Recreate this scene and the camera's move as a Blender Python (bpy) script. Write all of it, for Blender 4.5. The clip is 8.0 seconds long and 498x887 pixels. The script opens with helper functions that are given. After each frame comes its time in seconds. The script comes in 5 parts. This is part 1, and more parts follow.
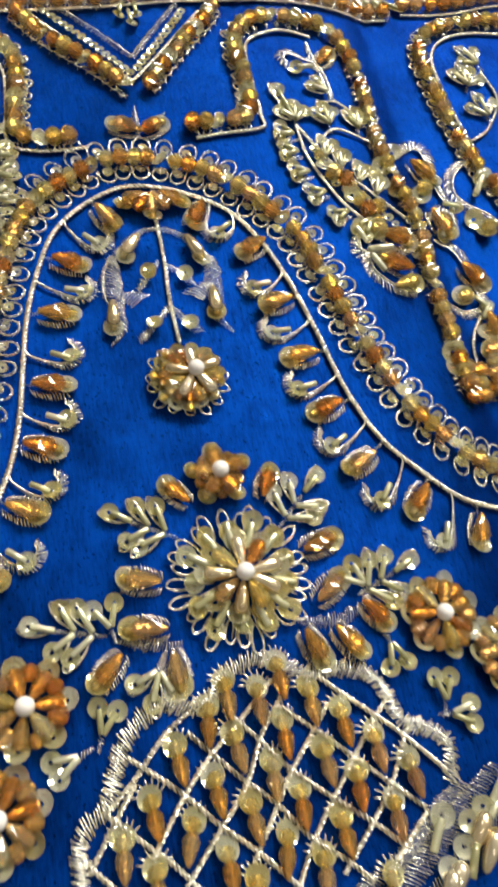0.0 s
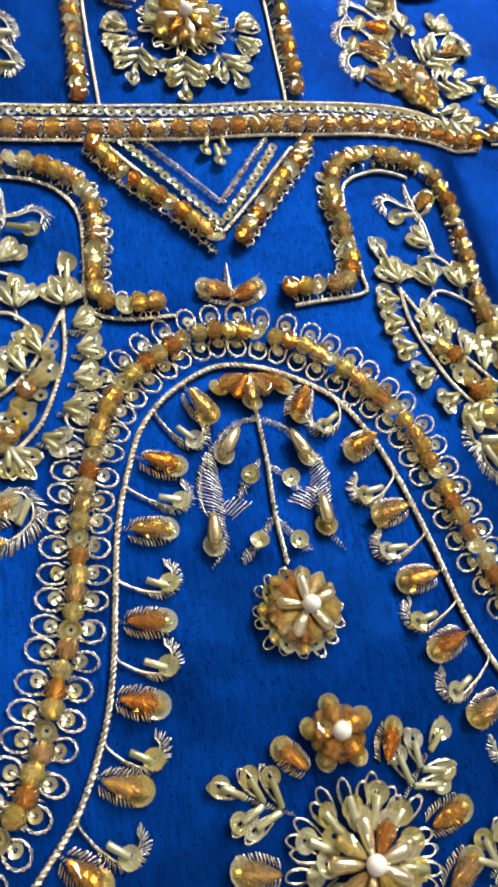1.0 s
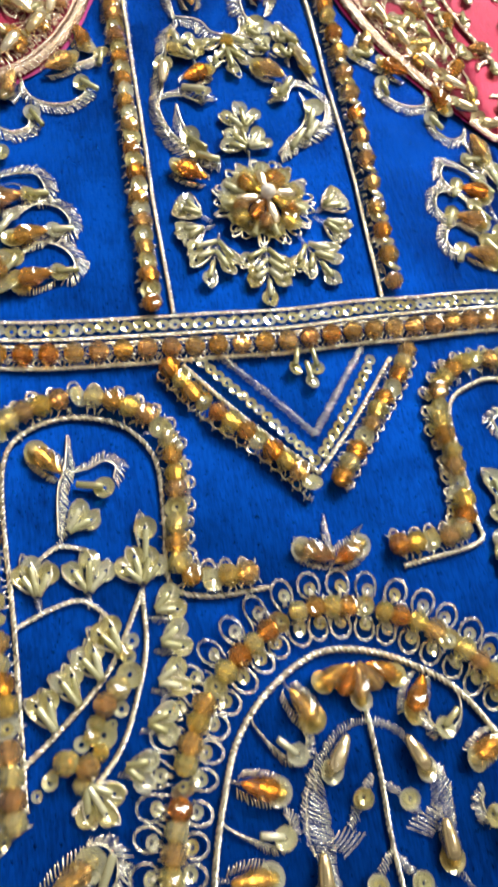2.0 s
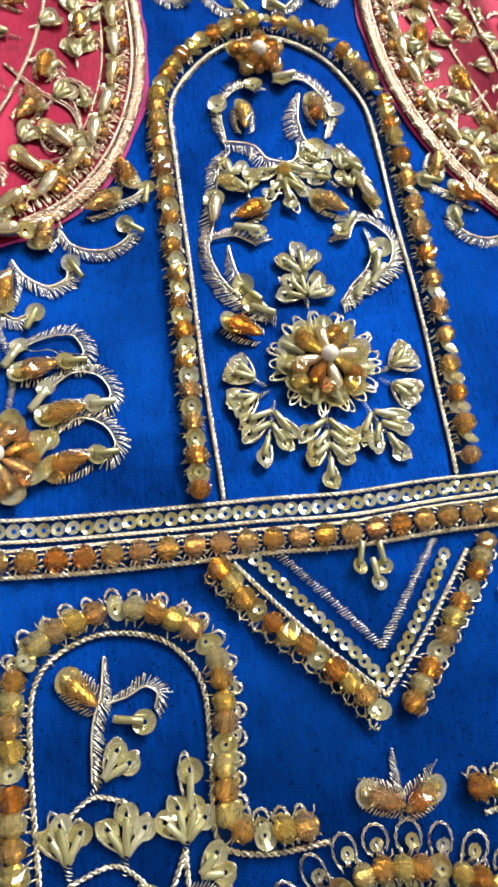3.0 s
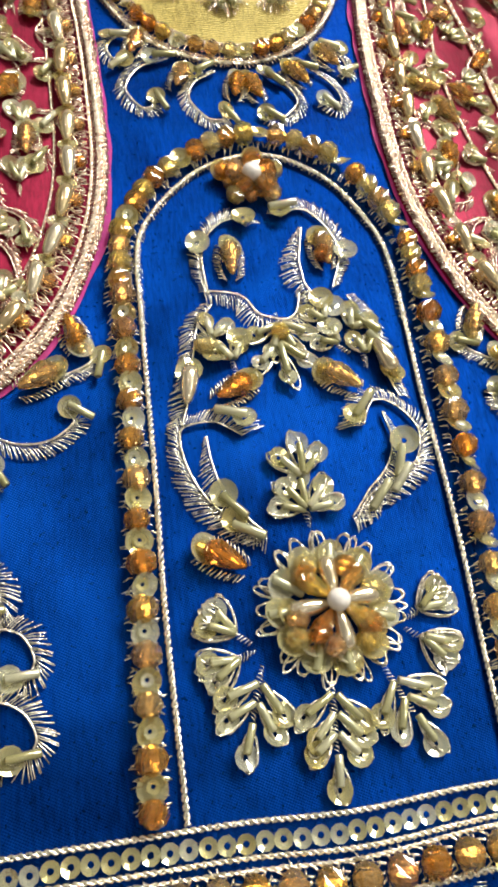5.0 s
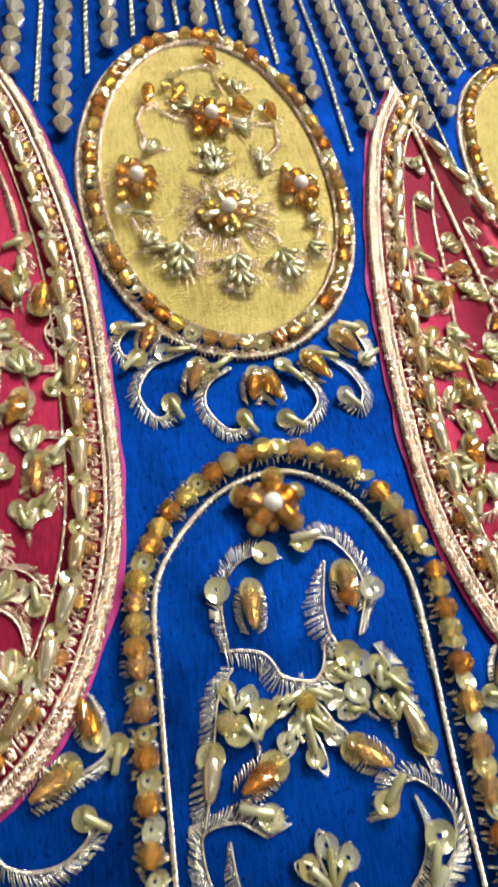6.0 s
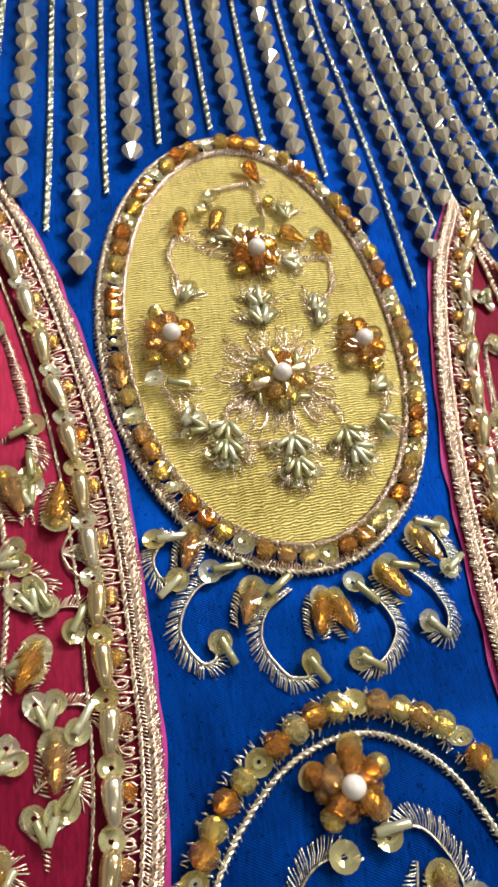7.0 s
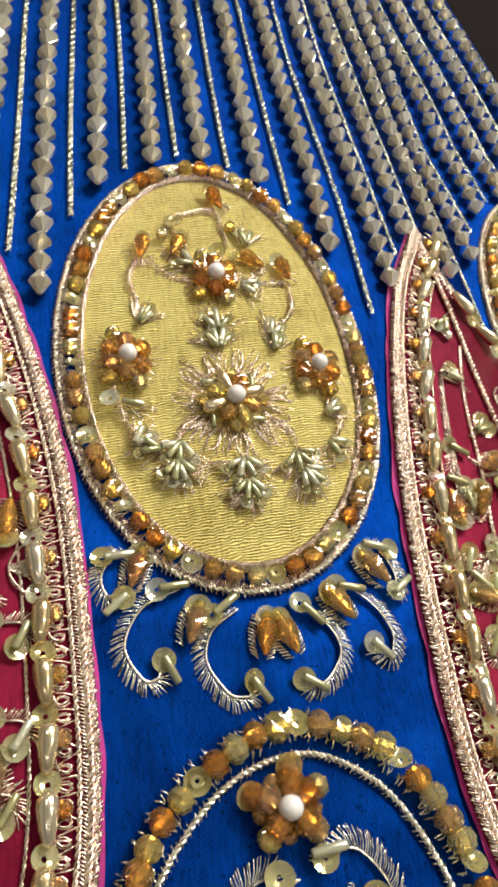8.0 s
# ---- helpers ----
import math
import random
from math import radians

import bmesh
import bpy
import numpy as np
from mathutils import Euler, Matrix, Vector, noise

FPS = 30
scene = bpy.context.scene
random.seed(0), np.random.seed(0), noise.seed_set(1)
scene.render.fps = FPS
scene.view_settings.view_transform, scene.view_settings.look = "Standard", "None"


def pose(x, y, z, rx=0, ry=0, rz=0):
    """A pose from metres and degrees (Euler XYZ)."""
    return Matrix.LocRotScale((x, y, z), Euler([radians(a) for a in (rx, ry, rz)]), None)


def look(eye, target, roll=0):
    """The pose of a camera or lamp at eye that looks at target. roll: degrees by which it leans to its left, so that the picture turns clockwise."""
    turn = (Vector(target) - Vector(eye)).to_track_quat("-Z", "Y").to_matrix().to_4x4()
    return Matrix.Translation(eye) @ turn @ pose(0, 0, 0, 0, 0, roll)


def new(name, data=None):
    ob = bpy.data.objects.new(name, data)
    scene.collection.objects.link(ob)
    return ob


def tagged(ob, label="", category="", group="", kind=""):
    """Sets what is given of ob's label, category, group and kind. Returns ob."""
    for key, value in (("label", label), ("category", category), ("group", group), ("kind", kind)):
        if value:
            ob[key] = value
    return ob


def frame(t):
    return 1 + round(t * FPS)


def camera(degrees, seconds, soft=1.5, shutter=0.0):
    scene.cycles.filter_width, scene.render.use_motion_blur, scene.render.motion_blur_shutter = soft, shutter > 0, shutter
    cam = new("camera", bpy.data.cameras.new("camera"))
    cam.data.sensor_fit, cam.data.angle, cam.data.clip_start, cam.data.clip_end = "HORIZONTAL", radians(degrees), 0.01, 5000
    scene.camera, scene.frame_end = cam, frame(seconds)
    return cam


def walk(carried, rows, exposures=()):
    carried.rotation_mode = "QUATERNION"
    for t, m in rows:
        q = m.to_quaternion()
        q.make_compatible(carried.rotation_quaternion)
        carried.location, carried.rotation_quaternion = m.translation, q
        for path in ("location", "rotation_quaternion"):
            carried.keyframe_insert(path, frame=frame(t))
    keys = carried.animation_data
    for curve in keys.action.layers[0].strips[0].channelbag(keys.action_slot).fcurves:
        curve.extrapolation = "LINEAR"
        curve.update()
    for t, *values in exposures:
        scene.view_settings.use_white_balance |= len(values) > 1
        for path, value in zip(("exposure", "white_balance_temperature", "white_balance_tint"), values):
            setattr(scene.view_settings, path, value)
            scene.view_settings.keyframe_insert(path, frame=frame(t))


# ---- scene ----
cam = camera(35.89, 8.0, soft=3.0, shutter=0.2)
# seconds; the eye in mm; turns in degrees
PATH = [
    (0, -27.49, -29.03, 128.49, 24.804, -10.029, -11.819),
    (0.5, -36.22, 0.77, 125.05, 24.806, -11.782, -10.989),
    (1, -45.5, 21.27, 125.49, 23.707, -13.724, -11.068),
    (1.5, -44.99, 44.58, 126, 22.991, -12.829, -11.592),
    (2, -51, 77.68, 123.69, 22.681, -13.218, -10.548),
    (2.2, -50.85, 91.34, 123.2, 23.686, -12.175, -9.89),
    (3.3, -46.59, 118.95, 120.78, 22.278, -10.482, -8.547),
    (3.5, -45.71, 123.67, 119.69, 22.468, -9.606, -8.724),
    (3.7, -45.7, 130.95, 115.1, 24.388, -10.058, -9.252),
    (4, -42.95, 144.39, 107.87, 23.577, -10.75, -8.951),
    (4.2, -39.86, 149.82, 98.31, 23.79, -12.045, -8.456),
    (5.3, -36.58, 162.48, 105.22, 25.911, -12.646, -7.55),
    (5.5, -39.74, 175.65, 109.9, 26.168, -13.112, -7.141),
    (6, -38.96, 207.8, 116.74, 26.514, -13.412, -8.356),
    (6.5, -42.55, 239.14, 113.36, 26.559, -14.205, -9.116),
    (7, -44.46, 251.58, 105.68, 26.801, -15.704, -8.75),
    (7.5, -41.21, 244.23, 109.3, 28.446, -16.019, -8.658),
    (8, -39.8, 249.82, 108.42, 28.372, -17.108, -8.233),
]
walk(cam, [(t, pose(x / 1000, y / 1000, z / 1000, a, b, c)) for t, x, y, z, a, b, c in PATH],
     exposures=[(0, 0.2), (2, 0.28), (3.5, 0.2), (5.5, 0.2), (6.5, -0.04), (8, -0.1)])

# world, sun, large lights and exposure
world = bpy.data.worlds.new("room_light")
world.use_nodes = True
scene.world = world
world.node_tree.nodes["Background"].inputs["Color"].default_value = (0.80, 0.86, 1.0, 1)
world.node_tree.nodes["Background"].inputs["Strength"].default_value = 0.14


def area_lamp(name, at, target, size, power, colour):
    data = bpy.data.lights.new(name, "AREA")
    data.shape, data.size, data.energy, data.color = "DISK", size, power, colour
    ob = new(name, data)
    ob.matrix_world = look(at, target)
    return ob


# broad unseen ceiling lamp, added far off to brighten threads; small downlights round it
area_lamp("added_broad_lamp", (0.85, 1.35, 1.64), (0.10, 0.28, 0), 1.2, 98, (1.0, 0.99, 0.94))
for lx, ly, power in ((-0.55, 1.15, 3.0), (1.15, 0.25, 8.0), (0.45, 1.75, 4.0), (0.25, -0.35, 1.5), (-0.60, -0.30, 1.2)):
    area_lamp("ceiling_lamp", (lx, ly, 1.66), (lx * 0.6, 0.2 + (ly - 0.2) * 0.6, 0), 0.10, power, (1.0, 0.98, 0.93))


# materials
def material(name, colour, rough=0.5, metal=0.0, **more):
    m = bpy.data.materials.new(name)
    m.use_nodes = True
    b = m.node_tree.nodes["Principled BSDF"]
    b.inputs["Base Color"].default_value = (*colour, 1)
    b.inputs["Roughness"].default_value = rough
    b.inputs["Metallic"].default_value = metal
    for key, value in more.items():
        b.inputs[key.replace("_", " ")].default_value = value
    return m


def add(m, kind, **values):
    n = m.node_tree.nodes.new(kind)
    for key, value in values.items():
        n.inputs[key.replace("_", " ")].default_value = value
    return n


def wire(m, a, out, b, into):
    m.node_tree.links.new(a.outputs[out], b.inputs[into])


def ramp(m, stops):
    n = m.node_tree.nodes.new("ShaderNodeValToRGB")
    while len(n.color_ramp.elements) < len(stops):
        n.color_ramp.elements.new(0.5)
    for e, (pos, col) in zip(n.color_ramp.elements, stops):
        e.position, e.color = pos, (*col, 1)
    return n


def varied(name, colours, rough, metal=0.0, grain=0.0, scale=900.0, **more):
    """A bead's material: each bead takes its own tint from the run of colours."""
    m = material(name, colours[0], rough, metal, **more)
    b = m.node_tree.nodes["Principled BSDF"]
    info = m.node_tree.nodes.new("ShaderNodeObjectInfo")
    noise_node = add(m, "ShaderNodeTexNoise", Scale=scale, Detail=3.0)
    coord = m.node_tree.nodes.new("ShaderNodeTexCoord")
    wire(m, coord, "Object", noise_node, "Vector")
    mix = add(m, "ShaderNodeMath")
    mix.operation = "MULTIPLY_ADD"
    wire(m, noise_node, "Fac", mix, 0)
    mix.inputs[1].default_value = 0.5 if grain else 0.0
    wire(m, info, "Random", mix, 2)
    shift = add(m, "ShaderNodeMath")
    shift.operation = "SUBTRACT"
    wire(m, mix, 0, shift, 0)
    shift.inputs[1].default_value = 0.25 if grain else 0.0
    cols = ramp(m, [(i / (len(colours) - 1), c) for i, c in enumerate(colours)])
    wire(m, shift, 0, cols, "Fac")
    wire(m, cols, "Color", b, "Base Color")
    if grain:
        bump = add(m, "ShaderNodeBump", Strength=grain, Distance=0.0002)
        wire(m, noise_node, "Fac", bump, "Height")
        wire(m, bump, "Normal", b, "Normal")
    return m


def cloth(name, dark, light, rough, weave, threads=2600.0, ribs=False, glint=0.0, crease=0.5, **more):
    """Woven satin: fine crossing threads in the relief, soft creases and a cloudy change of tone."""
    m = material(name, dark, rough, 0.0, **more)
    b = m.node_tree.nodes["Principled BSDF"]
    coord = m.node_tree.nodes.new("ShaderNodeTexCoord")
    clouds = add(m, "ShaderNodeTexNoise", Scale=46.0, Detail=7.0, Roughness=0.72)
    streak_map = add(m, "ShaderNodeMapping")
    streak_map.inputs["Scale"].default_value = (2100, 330, 500)
    streaks = add(m, "ShaderNodeTexNoise", Scale=1.0, Detail=3.0, Roughness=0.7)
    wire(m, coord, "Object", clouds, "Vector")
    wire(m, coord, "Object", streak_map, "Vector")
    wire(m, streak_map, "Vector", streaks, "Vector")
    sum_node = add(m, "ShaderNodeMath")
    sum_node.operation = "MULTIPLY_ADD"
    wire(m, streaks, "Fac", sum_node, 0)
    sum_node.inputs[1].default_value = 0.75
    wire(m, clouds, "Fac", sum_node, 2)
    cols = ramp(m, [(0.55, dark), (1.15, light)])
    wire(m, sum_node, 0, cols, "Fac")
    wire(m, cols, "Color", b, "Base Color")
    heights = None
    for turn_z in ((1.45,) if ribs else (0.5, 2.07)):
        turned = add(m, "ShaderNodeMapping")
        turned.inputs["Rotation"].default_value = (0, 0, turn_z)
        wave = add(m, "ShaderNodeTexWave", Scale=threads / 6.3, Distortion=7.0 if ribs else 0.6, Detail=2.5)
        wire(m, coord, "Object", turned, "Vector")
        wire(m, turned, "Vector", wave, "Vector")
        if heights is None:
            heights = wave
        else:
            both = add(m, "ShaderNodeMath")
            both.operation = "ADD"
            wire(m, heights, "Fac", both, 0)
            wire(m, wave, "Fac", both, 1)
            heights = both
    if ribs:
        # bright weft shows in dashes between the darker warp
        dashes = add(m, "ShaderNodeMath")
        dashes.operation = "MULTIPLY_ADD"
        wire(m, heights, "Fac", dashes, 0)
        dashes.inputs[1].default_value = 0.42
        lowered = add(m, "ShaderNodeMath")
        lowered.operation = "SUBTRACT"
        wire(m, sum_node, 0, lowered, 0)
        lowered.inputs[1].default_value = 0.16
        wire(m, lowered, 0, dashes, 2)
        wire(m, dashes, 0, cols, "Fac")
    fine = add(m, "ShaderNodeBump", Strength=weave, Distance=0.0005 if ribs else 0.00012)
    wire(m, heights, 0, fine, "Height")
    creases = add(m, "ShaderNodeBump", Strength=crease, Distance=0.003)
    folds = add(m, "ShaderNodeTexNoise", Scale=34.0, Detail=1.6, Roughness=0.55)
    wire(m, coord, "Object", folds, "Vector")
    wire(m, folds, "Fac", creases, "Height")
    wire(m, fine, "Normal", creases, "Normal")
    wire(m, creases, "Normal", b, "Normal")
    if glint:
        # single filaments that lie smoother than the rest catch the lamps
        speck = add(m, "ShaderNodeTexNoise", Scale=1500.0, Detail=1.0)
        wire(m, coord, "Object", speck, "Vector")
        smooth_run = ramp(m, [(0.60, (rough, rough, rough)), (0.78, (rough * glint, rough * glint, rough * glint))])
        wire(m, speck, "Fac", smooth_run, "Fac")
        wire(m, smooth_run, "Color", b, "Roughness")
    return m


def thread(name, dark, light):
    """Wound metal thread: broken glints put into the colour as close bright and dark turns."""
    m = material(name, light, 0.24, 0.9)
    b = m.node_tree.nodes["Principled BSDF"]
    coord = m.node_tree.nodes.new("ShaderNodeTexCoord")
    turns = add(m, "ShaderNodeTexNoise", Scale=1500.0, Detail=2.0, Roughness=0.6)
    island = m.node_tree.nodes.new("ShaderNodeNewGeometry")
    wire(m, coord, "Object", turns, "Vector")
    both = add(m, "ShaderNodeMath")
    both.operation = "MULTIPLY_ADD"
    wire(m, island, "Random Per Island", both, 0)
    both.inputs[1].default_value = 0.22
    wire(m, turns, "Fac", both, 2)
    cols = ramp(m, [(0.40, dark), (0.66, light)])
    wire(m, both, 0, cols, "Fac")
    wire(m, cols, "Color", b, "Base Color")
    bump = add(m, "ShaderNodeBump", Strength=0.7, Distance=0.0002)
    wire(m, turns, "Fac", bump, "Height")
    wire(m, bump, "Normal", b, "Normal")
    return m


LINING = material("gold_lining", (0.95, 0.72, 0.36), 0.25, 1.0)
BLUE = cloth("blue_satin", (0.0003, 0.0050, 0.041), (0.0008, 0.029, 0.19), 0.38, 0.28, threads=6200.0, glint=0.42, crease=0.8, Metallic=0.72, Specular_IOR_Level=0.04, Specular_Tint=(0.1, 0.4, 1.0, 1))
PINK = cloth("pink_organza", (0.085, 0.0007, 0.009), (0.23, 0.005, 0.032), 0.38, 0.10, threads=9200.0, crease=0.2, Metallic=0.55, Specular_IOR_Level=0.2)
MAGENTA = cloth("magenta_net", (0.30, 0.003, 0.10), (0.62, 0.02, 0.26), 0.5, 0.4, threads=5200.0, Alpha=0.8)
BROCADE = cloth("gold_brocade", (0.34, 0.20, 0.010), (1.0, 0.82, 0.27), 0.40, 0.8, threads=4300.0, ribs=True, glint=0.45, Metallic=0.12)
AMBER = varied("amber_glass", [(0.84, 0.33, 0.05), (0.94, 0.48, 0.10), (0.97, 0.62, 0.18), (0.96, 0.70, 0.36), (0.88, 0.50, 0.24)], 0.03, 0.0, Transmission_Weight=0.88, IOR=1.5, Coat_Weight=0.8, Coat_Roughness=0.02)
TOPAZ = varied("topaz_glass", [(0.97, 0.73, 0.17), (0.98, 0.85, 0.32), (0.98, 0.93, 0.58)], 0.03, 0.0, Transmission_Weight=0.84, IOR=1.5, Coat_Weight=0.8, Coat_Roughness=0.02)
BUGLE = varied("lined_glass", [(0.52, 0.48, 0.22), (0.70, 0.67, 0.38), (0.84, 0.81, 0.58)], 0.16, 0.3, Coat_Weight=0.55, Coat_Roughness=0.05, Transmission_Weight=0.5)
SEQUIN = varied("champagne_film", [(0.84, 0.72, 0.30), (0.91, 0.86, 0.50), (0.96, 0.95, 0.78)], 0.10, 0.22, Coat_Weight=1.0, Coat_Roughness=0.04, Transmission_Weight=0.72, IOR=1.28)
GOLD = varied("gold_coated", [(0.72, 0.54, 0.28), (0.86, 0.70, 0.42), (0.92, 0.80, 0.58)], 0.18, 0.85, Coat_Weight=0.4)
PEARL = varied("pearl", [(0.80, 0.72, 0.64), (0.88, 0.84, 0.78)], 0.22, 0.0, Coat_Weight=0.7, Coat_Roughness=0.1)
SILVER = thread("silver_thread", (0.22, 0.20, 0.15), (1.0, 0.94, 0.77))
ROSE = thread("rose_gold_thread", (0.34, 0.19, 0.13), (0.95, 0.77, 0.61))
CHAIN = thread("antique_chain", (0.14, 0.14, 0.085), (0.74, 0.72, 0.52))
CRYSTAL = varied("champagne_crystal", [(0.84, 0.76, 0.56), (0.93, 0.87, 0.69), (0.99, 0.96, 0.86)], 0.04, 0.12, Coat_Weight=1.0, Coat_Roughness=0.02, Transmission_Weight=0.5)
WOOD = varied("dark_wood", [(0.004, 0.0025, 0.002), (0.009, 0.005, 0.004)], 0.8, grain=0.3, scale=60.0, Specular_IOR_Level=0.05)
PLASTER = varied("wall_paint", [(0.62, 0.60, 0.56), (0.68, 0.66, 0.62)], 0.8, grain=0.2, scale=40.0)

MM = 0.001


def limit(v, a):
    return max(-a, min(a, v))


def rise(x, y):
    """Height of the laid-out cloth over the table's plane, in mm."""
    u, v = limit(x / 50, 1.3), limit((y - 180) / 200, 1.1)
    fold = 1.7 + 4.8 * u - 1.8 * u * u - 4.4 * u ** 3 - 3.2 * u * v * v - 2.4 * v * v
    return fold + 0.7 * noise.noise((x / 19, y / 26, 0.3))


def mesh_of(name, verts, faces, mat, smooth=False):
    me = bpy.data.meshes.new(name)
    me.from_pydata(verts, [], faces)
    me.materials.append(mat)
    if smooth:
        me.polygons.foreach_set("use_smooth", [True] * len(me.polygons))
    me.update()
    return me


def turned_mesh(name, profile, sides, mat, smooth=False, twist=0.0, bore=0.0):
    """A body turned about its x axis from (along, radius) steps in mm."""
    verts, faces = [], []
    for i, (a, r) in enumerate(profile):
        for k in range(sides):
            w = 2 * math.pi * (k + twist * i) / sides
            verts.append((a * MM, r * math.cos(w) * MM, r * math.sin(w) * MM))
    for i in range(len(profile) - 1):
        for k in range(sides):
            j = (k + 1) % sides
            faces.append((i * sides + k, i * sides + j, (i + 1) * sides + j, (i + 1) * sides + k))
    faces.append(tuple(range(sides))[::-1])
    faces.append(tuple((len(profile) - 1) * sides + k for k in range(sides)))
    outside = len(faces)
    if bore:
        base = len(verts)
        for a, r in profile:
            for k in range(6):
                w = 2 * math.pi * k / 6
                q = min(r * 0.62, bore)
                verts.append((a * 0.9 * MM, q * math.cos(w) * MM, q * math.sin(w) * MM))
        for i in range(len(profile) - 1):
            for k in range(6):
                j = (k + 1) % 6
                faces.append((base + i * 6 + k, base + i * 6 + j, base + (i + 1) * 6 + j, base + (i + 1) * 6 + k))
    me = mesh_of(name, verts, faces, mat, smooth)
    if bore:
        me.materials.append(LINING)
        for p in me.polygons[outside:]:
            p.material_index = 1
    return me


def disc_mesh(name, radius, hole, cup, mat, sides=14):
    """A cupped sequin with its hole, a film of real thickness."""
    steps = [(hole, 0.0), (radius * 0.55, cup * 0.25), (radius, cup), (radius, cup + 0.12), (radius * 0.55, cup * 0.25 + 0.14), (hole, 0.14)]
    verts, faces = [], []
    for r, z in steps:
        for k in range(sides):
            w = 2 * math.pi * k / sides
            verts.append((r * math.cos(w) * MM, r * math.sin(w) * MM, z * MM))
    n = len(steps)
    for i in range(n):
        for k in range(sides):
            j, i2 = (k + 1) % sides, (i + 1) % n
            faces.append((i * sides + k, i * sides + j, i2 * sides + j, i2 * sides + k))
    return mesh_of(name, verts, faces, mat)


def ball_mesh(name, radius, mat, sides=12, rings=7, flat=1.0, smooth=True):
    prof = [(-radius * flat * math.cos(math.pi * (i + 0.15) / (rings + 0.3)), radius * math.sin(math.pi * (i + 0.15) / (rings + 0.3))) for i in range(rings + 1)]
    return turned_mesh(name, prof, sides, mat, smooth, 0.0 if smooth else 0.5)


DROP = [(-2.9, 0.35), (-1.7, 0.95), (0.1, 1.6), (1.4, 1.75), (2.4, 1.3), (2.9, 0.5)]
ROUND = [(-1.75, 0.7), (-1.1, 1.7), (0, 2.1), (1.1, 1.7), (1.75, 0.7)]
MESH = {
    "drop": ("drop_bead", turned_mesh("drop_amber", DROP, 8, AMBER, twist=0.5, bore=0.62)),
    "drop_pale": ("drop_bead", turned_mesh("drop_topaz", DROP, 8, TOPAZ, twist=0.5, bore=0.7)),
    "drop_gold": ("drop_bead", turned_mesh("drop_gold", [(-3.2, 0.35), (-2.6, 0.8), (-1.0, 1.2), (1.0, 1.45), (2.3, 1.4), (3.0, 0.9), (3.2, 0.3)], 10, GOLD, True)),
    "round": ("bead", turned_mesh("round_amber", ROUND, 9, AMBER, twist=0.5, bore=0.86)),
    "round_pale": ("bead", turned_mesh("round_topaz", ROUND, 9, TOPAZ, twist=0.5, bore=0.9)),
    "bugle": ("bugle_bead", turned_mesh("bugle", [(-2.3, 0.36), (-2.5, 0.58), (-2.3, 0.7), (2.3, 0.7), (2.5, 0.58), (2.3, 0.36)], 9, BUGLE, True)),
    "sequin": ("sequin", disc_mesh("sequin", 2.05, 0.42, 0.55, SEQUIN)),
    "ring": ("sequin", disc_mesh("small_sequin", 1.25, 0.42, 0.3, SEQUIN, 10)),
    "pearl": ("pearl", ball_mesh("pearl", 1.6, PEARL)),
    "bicone": ("bead", turned_mesh("bicone", [(-2.35, 0.45), (-0.14, 2.1), (0.14, 2.1), (2.35, 0.45)], 7, CRYSTAL, twist=0.5, bore=0.6)),
}


def spline(pts, step=0.5):
    """Evenly stepped points along a smooth line through the given ones: (x, y, tangent angle)."""
    p = [Vector(q) for q in pts]
    p = [p[0] * 2 - p[1]] + p + [p[-1] * 2 - p[-2]]
    dense = []
    for i in range(1, len(p) - 2):
        n = max(2, int((p[i + 1] - p[i]).length / 0.2))
        for k in range(n):
            t = k / n
            dense.append(0.5 * (2 * p[i] + (p[i + 1] - p[i - 1]) * t + (2 * p[i - 1] - 5 * p[i] + 4 * p[i + 1] - p[i + 2]) * t * t + (3 * p[i] - p[i - 1] - 3 * p[i + 1] + p[i + 2]) * t ** 3))
    dense.append(p[-2])
    out, run = [], 0.0
    for a, b in zip(dense, dense[1:]):
        d = (b - a).length
        w = math.atan2(b.y - a.y, b.x - a.x)
        while run < d:
            q = a + (b - a) * (run / d if d else 0)
            out.append((q.x, q.y, w))
            run += step
        run -= d
    return out


rng = random.Random(7)


def jit(a):
    return rng.uniform(-a, a)


